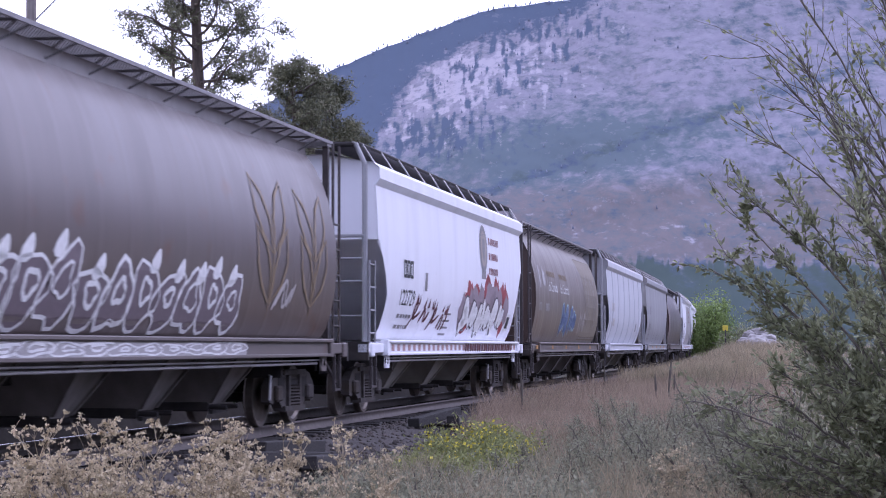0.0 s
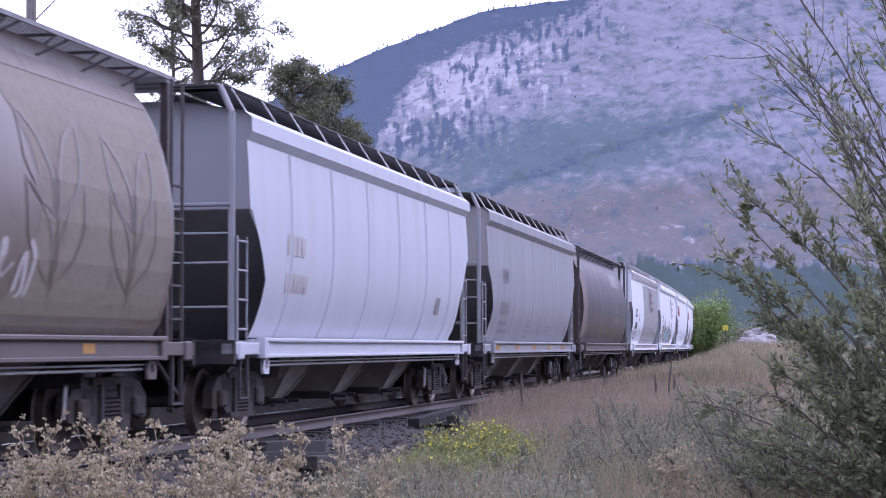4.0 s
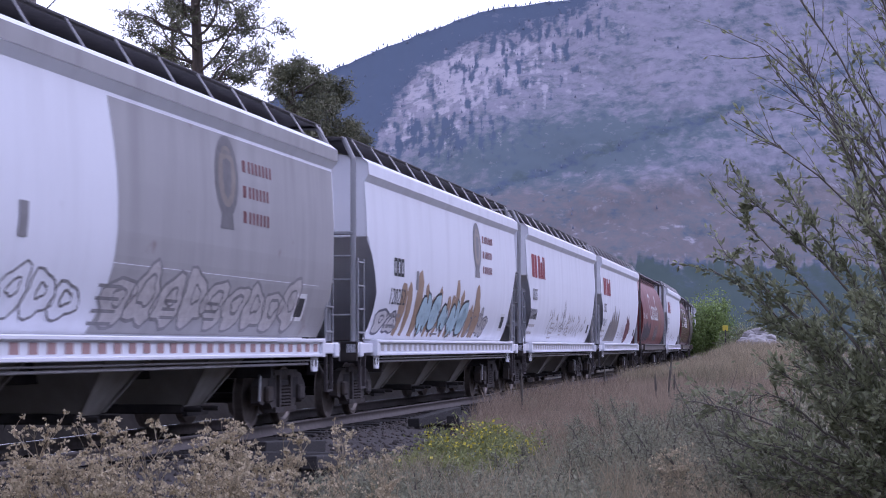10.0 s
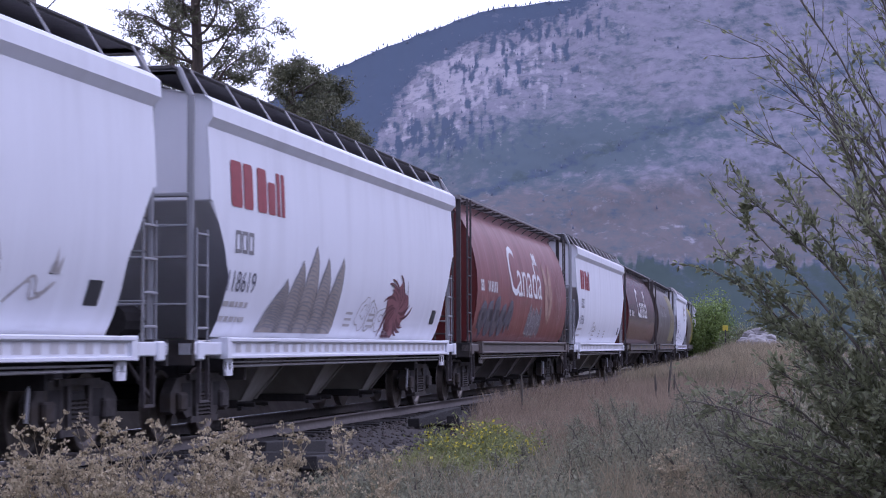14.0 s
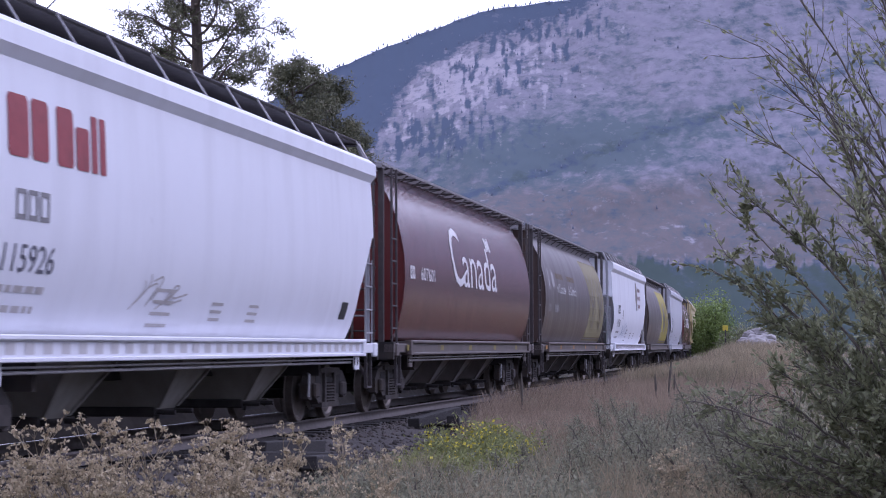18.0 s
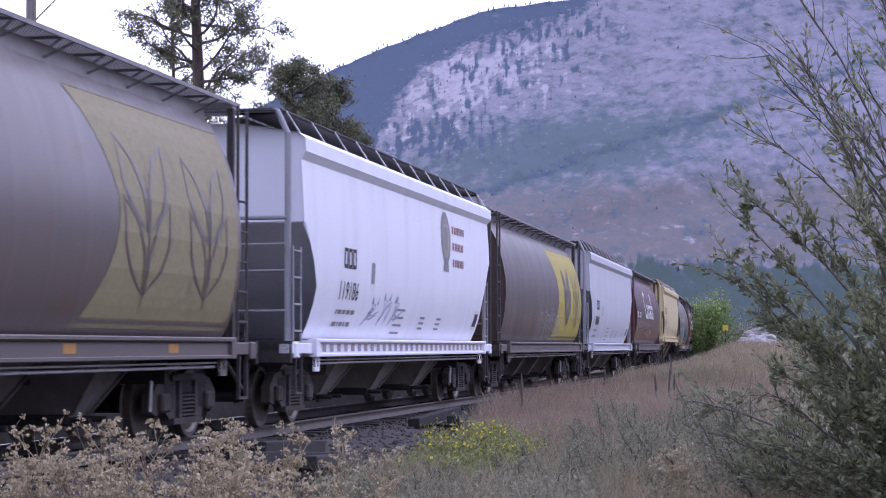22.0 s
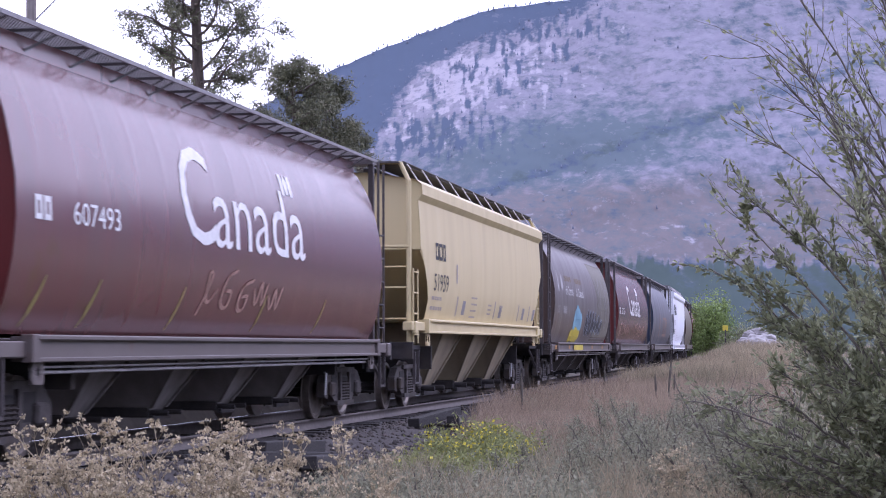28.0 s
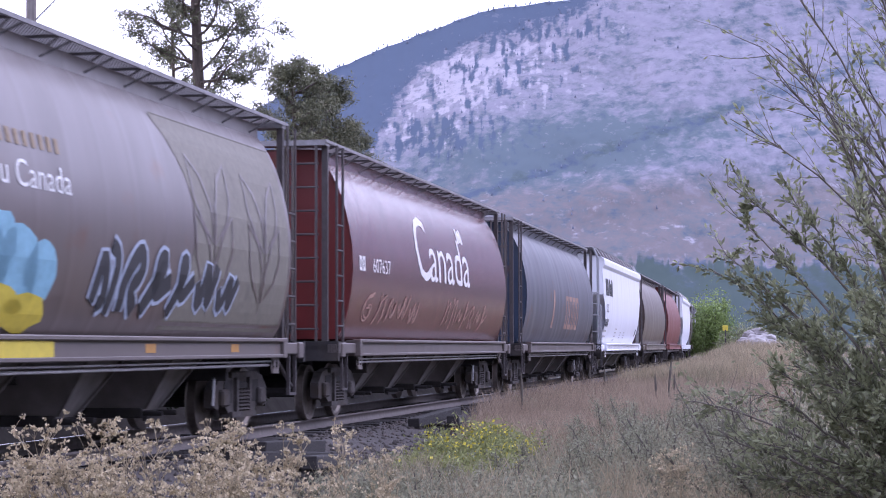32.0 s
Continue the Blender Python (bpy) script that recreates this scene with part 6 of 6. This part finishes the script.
# ---- trees beyond the track ----
def pine(label, x, y, height, crown_from, reach, seed, trunk=0.32, limbs=24, tuft=9, top_share=0.6):
    """A ponderosa pine: bare trunk, crooked limbs, needles in open tufts."""
    rnd = np.random.default_rng(seed)
    root = thing("pine_tree", label, "tree", Matrix.Translation((x, y, -0.7)), group="pines beyond the track")
    p = np.array([(0.2 * math.sin(z * 0.2), 0.2 * math.cos(z * 0.17), z) for z in np.linspace(0, height, 14)])
    v, q = tube(p, np.linspace(trunk, 0.05, 14), 10)
    part("trunk", np_mesh("trunk", v, q, BARK, True), BARK, root)
    tufts = []
    for i in range(limbs):
        z = crown_from + (height - crown_from) * (i + rnd.uniform(0, 1)) / limbs
        a = rnd.uniform(0, 2 * math.pi)
        k = reach * (1.0 - top_share * (z - crown_from) / (height - crown_from)) * rnd.uniform(0.6, 1.15)
        lp, lr = limb((0.2 * math.sin(z * 0.2), 0.2 * math.cos(z * 0.17), z), (math.cos(a), math.sin(a), rnd.uniform(-0.35, 0.55)), k, 0.07, rnd, 1.7, 8, -0.5)
        wood = [tube(lp, lr, 5)]
        for j in range(2, 8):
            for _ in range(2):
                tp, tr = limb(lp[j], rnd.normal(size=3) * 0.8 + np.array([math.cos(a), math.sin(a), 0.5]), k * rnd.uniform(0.12, 0.28), 0.02, rnd, 0.8, 5)
                wood.append(tube(tp, tr, 3))
                if rnd.random() < 0.5:
                    big = rnd.uniform(0.7, 1.5)
                    tufts.append(tp[-1] + rnd.normal(size=(int(tuft * 1.6 * big), 3)) * np.array([0.19, 0.19, 0.13]) * big)
                    tufts.append(tp[2] + rnd.normal(size=(tuft // 2, 3)) * np.array([0.13, 0.13, 0.09]))
        v, q = joined(wood)
        part("limb", np_mesh("limb", v, q, BARK), BARK, root)
    v, q = fan(np.concatenate(tufts), 0.115, rnd, 1.0, 0.22)
    part("needles", np_mesh("needles", v, q, NEEDLE), NEEDLE, root, "dark green needle tufts", kind="stuff")
    return root


pine("tall ponderosa pine with an open crown", *at_view(345, 78), 27.0, 10.6, 3.8, 3, 0.40, 62, 40, 0.4)
pine("thin sparse pine beside the tall one", *at_view(302, 80), 17.0, 11.5, 1.9, 4, 0.11, 16, 16)
pine("dark pine with a rounded top", *at_view(515, 88), 15.0, 9.0, 2.8, 7, 0.18, 42, 34)
pine("dark pine with a rounded top", *at_view(572, 92), 14.9, 9.0, 2.3, 8, 0.16, 38, 34)
pine("young dark pine behind the train", *at_view(628, 100), 13.4, 8.0, 1.9, 9, 0.15, 28, 26)


def leafy(name, label, x, y, z, rx, rz, n, seed, material, leaf=0.09, category="bush", group=""):
    """A rounded leafy bush: branching stems under many leaves in uneven clumps."""
    rnd = np.random.default_rng(seed)
    root = thing(name, label, category, Matrix.Translation((x, y, z)), group=group)
    wood, cl = [], []
    for i in range(40):
        a, e = rnd.uniform(0, 2 * math.pi), rnd.uniform(0.1, 1.4)
        way = np.array([math.cos(a) * math.cos(e) * rx, math.sin(a) * math.cos(e) * rx, math.sin(e) * rz])
        p, r = limb((0, 0, 0), way, np.linalg.norm(way) * rnd.uniform(0.75, 1.1), 0.04, rnd, 0.4, 6)
        wood.append(tube(p, r, 4))
        cl += [p[-1], p[-2], p[-3]]
    v, q = joined(wood)
    part("stems", np_mesh("stems", v, q, TWIG), TWIG, root, kind="stuff")
    m = n // len(cl)
    pts = np.concatenate([c + rnd.normal(size=(m, 3)) * np.array([rx, rx, rz]) * rnd.uniform(0.08, 0.17) for c in cl])
    pts[:, 2] = np.maximum(pts[:, 2], 0.05)
    v, q = fan(pts, leaf, rnd, 1.0, 0.6)
    part("leaves", np_mesh("leaves", v, q, material), material, root, "", kind="stuff")
    return root


leafy("round_bush", "bright green rounded bush at the bend", *at_view(1258, 150), 0.5, 2.1, 4.6, 12000, 41, BUSH)
leafy("round_bush", "bright green rounded bush at the bend", *at_view(1236, 165), 0.5, 1.9, 4.3, 9000, 42, BUSH)
leafy("round_bush", "dull green shrub beyond the grass", *at_view(1330, 140), 0.4, 2.5, 2.2, 5000, 43, WILLOW)
leafy("round_bush", "dull green shrub beyond the grass", *at_view(1420, 120), 0.4, 2.6, 2.4, 5000, 44, WILLOW)
# near-black scrub along the far side of the track, added to darken gaps under cars
rnd = np.random.default_rng(51)
ss = rnd.uniform(-5, 190, 4200)
uu = -rnd.uniform(4.5, 8.0, len(ss))
tx, ty, _ = track(ss, uu)
c = np.stack([tx, ty, np.interp(-uu, (3.9, 5.2, 7.0, 10.0), (-0.95, 0.75, 1.0, 0.9)) + 0.45 * rnd.random(len(ss)) ** 1.5], 1)
c = np.repeat(c, 7, 0) + rnd.normal(size=(len(c) * 7, 3)) * 0.16
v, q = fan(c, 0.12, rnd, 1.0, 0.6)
tagged(new("scrub", np_mesh("scrub", v, q, SCRUB)), "near-black green scrub added to darken the gaps under the cars", "scrub", kind="stuff")

# ---- pole, sign, boulders ----
x, y = at_view(50, 60)
pole = thing("utility_pole", "grey weathered wooden utility pole with a crossarm", "utility pole", Matrix.Translation((x, y, -0.7)))
v, q = tube([(0, 0, 0), (0.02, 0, 7.5), (0, 0, 15.2)], [0.19, 0.17, 0.15], 10)
part("shaft", np_mesh("shaft", v, q, POLE_WOOD, True), POLE_WOOD, pole)
part("crossarm", bm_mesh("crossarm", lambda bm: box(bm, -1.2, 1.2, -0.2, -0.1, 14.4, 14.52, 0.01)), POLE_WOOD, pole)

v, q = tube([(0.12, 0, 12.2), (1.2, 0, 13.3), (2.6, 0, 14.4)], [0.02, 0.02, 0.02], 5)
part("wire", np_mesh("wire", v, q, LADDER_DARK), LADDER_DARK, pole)

x, y = at_view(1283, 140)
sign = thing("track_marker", "small orange-yellow trackside marker on a post", "sign", Matrix.Translation((x, y, 0.35)))
part("marker_board", bm_mesh("marker_board", lambda bm: box(bm, -0.2, 0.2, -0.02, 0.02, 2.0, 2.4, 0.01)), INK["yellow"], sign)
part("marker_post", bm_mesh("marker_post", lambda bm: box(bm, -0.04, 0.04, -0.03, 0.03, 0, 2.1)), LADDER_DARK, sign)


def boulder(x, d, z, r, seed):
    rnd = random.Random(seed)
    bm = bmesh.new()
    bmesh.ops.create_icosphere(bm, subdivisions=3, radius=r)
    o = rnd.uniform(0, 50)
    for v in bm.verts:
        k = 1 + 0.35 * noise.noise(v.co / r * 1.3 + Vector((o, 0, 0))) + 0.12 * noise.noise(v.co / r * 4 + Vector((o, 0, 0)))
        v.co = Vector((v.co.x * k * 1.2, v.co.y * k, v.co.z * k * 0.7))
    me = bpy.data.meshes.new("boulder")
    bm.to_mesh(me)
    bm.free()
    me.materials.append(ROCKY)
    ob = tagged(new("boulder", me), "pale grey boulder in the grass", "boulder", group="boulders by the bend")
    ob.location = (*at_view(x, d), z)


for i, (x, d, z, r) in enumerate(((1326, 118, 1.95, 0.36), (1344, 118, 2.05, 0.46), (1358, 117, 1.75, 0.4), (1337, 116, 1.5, 0.6), (1318, 117, 1.45, 0.45), (1354, 116, 1.15, 0.7), (1332, 116, 0.9, 0.8))):
    boulder(x, d, z, r, i)

# ---- discarded sleepers and loose stones ----
for s, u, turn, z in ((24.6, 2.15, 84, 0.16), (25.0, 2.5, 97, 0.08), (13.0, 2.55, 80, 0.06), (13.8, 2.95, 96, -0.02), (14.6, 2.25, 88, 0.12)):
    old_tie(s, u, turn, z)
rnd = np.random.default_rng(61)
n = 9000
ss, uu = 2 + 75 * rnd.random(n) ** 1.3, rnd.uniform(0.85, 4.4, n)
tx, ty, _ = track(ss, uu)
tz = np.interp(uu, (0, 1.3, 1.8, 4.4), (-0.22, -0.21, -0.2, -0.75))
oct_ = np.array([(1, 0, 0), (0, 1, 0), (-1, 0, 0), (0, -1, 0), (0, 0, 1), (0, 0, -1)], float)
tri = np.array([(0, 1, 4), (1, 2, 4), (2, 3, 4), (3, 0, 4), (1, 0, 5), (2, 1, 5), (3, 2, 5), (0, 3, 5)])
size = rnd.uniform(0.02, 0.055, n)
v = (np.stack([tx, ty, tz], 1)[:, None, :] + oct_[None] * size[:, None, None] * rnd.uniform(0.6, 1.3, (n, 6, 1)) + rnd.normal(size=(n, 6, 3)) * 0.006).reshape(-1, 3)
q = (np.arange(n)[:, None, None] * 6 + tri[None]).reshape(-1, 3)
tagged(new("loose_ballast", np_mesh("loose_ballast", v, q, STONE)), "loose crushed stones on the track shoulder", "stones", kind="stuff")

# ---- lone trees on the mountainside ----
rnd = np.random.default_rng(71)
mt = bpy.data.objects["mountain"].data
co = np.zeros(len(mt.vertices) * 3)
mt.vertices.foreach_get("co", co)
co = co.reshape(-1, 3)
wd = np.zeros(len(mt.vertices))
mt.attributes["woods"].data.foreach_get("value", wd)
lf = np.zeros(len(mt.vertices))
mt.attributes["crags"].data.foreach_get("value", lf)
vp = np.zeros(len(mt.vertices))
mt.attributes["valley_pines"].data.foreach_get("value", vp)
top = np.arange(len(wd)) // 460 >= 138
ok = np.where((rnd.random(len(wd)) < 0.004 + 0.01 * lf + np.where(wd < 0.85, 0.30 * wd ** 1.5, 0.0) + 0.8 * top) & (np.abs(co[:, 0] / co[:, 1]) < 0.3) & (vp < 0.45))[0]
c = co[ok] + rnd.normal(size=(len(ok), 3)) * np.array([3.5, 3.5, 1.0])
n = len(c)
h = rnd.uniform(2.0, 4.8, n)
r = h * rnd.uniform(0.22, 0.36, n)
ring = np.array([(math.cos(a), math.sin(a), 0) for a in np.arange(5) * 2 * math.pi / 5])
v = np.concatenate([c[:, None, :] + ring[None] * r[:, None, None], (c + np.stack([0 * h, 0 * h, h], 1))[:, None, :]], 1).reshape(-1, 3)
k = np.arange(n)[:, None] * 6
q = np.concatenate([k + np.array([[i, (i + 1) % 5, 5]]) for i in range(5)], 0)
# fir colour is paled to blue-grey: the haze is in the colour
FAR_FIR = surface("haze_tinted_firs", (0.115, 0.133, 0.18), (0.15, 0.165, 0.212), 0.05, 1.0, 0, 0, island=0.25, gloss=0.0)
tagged(new("mountain_firs", np_mesh("mountain_firs", v, q, FAR_FIR)), "scattered firs on the mountainside in haze-tinted colour", "trees", kind="stuff")

motions()
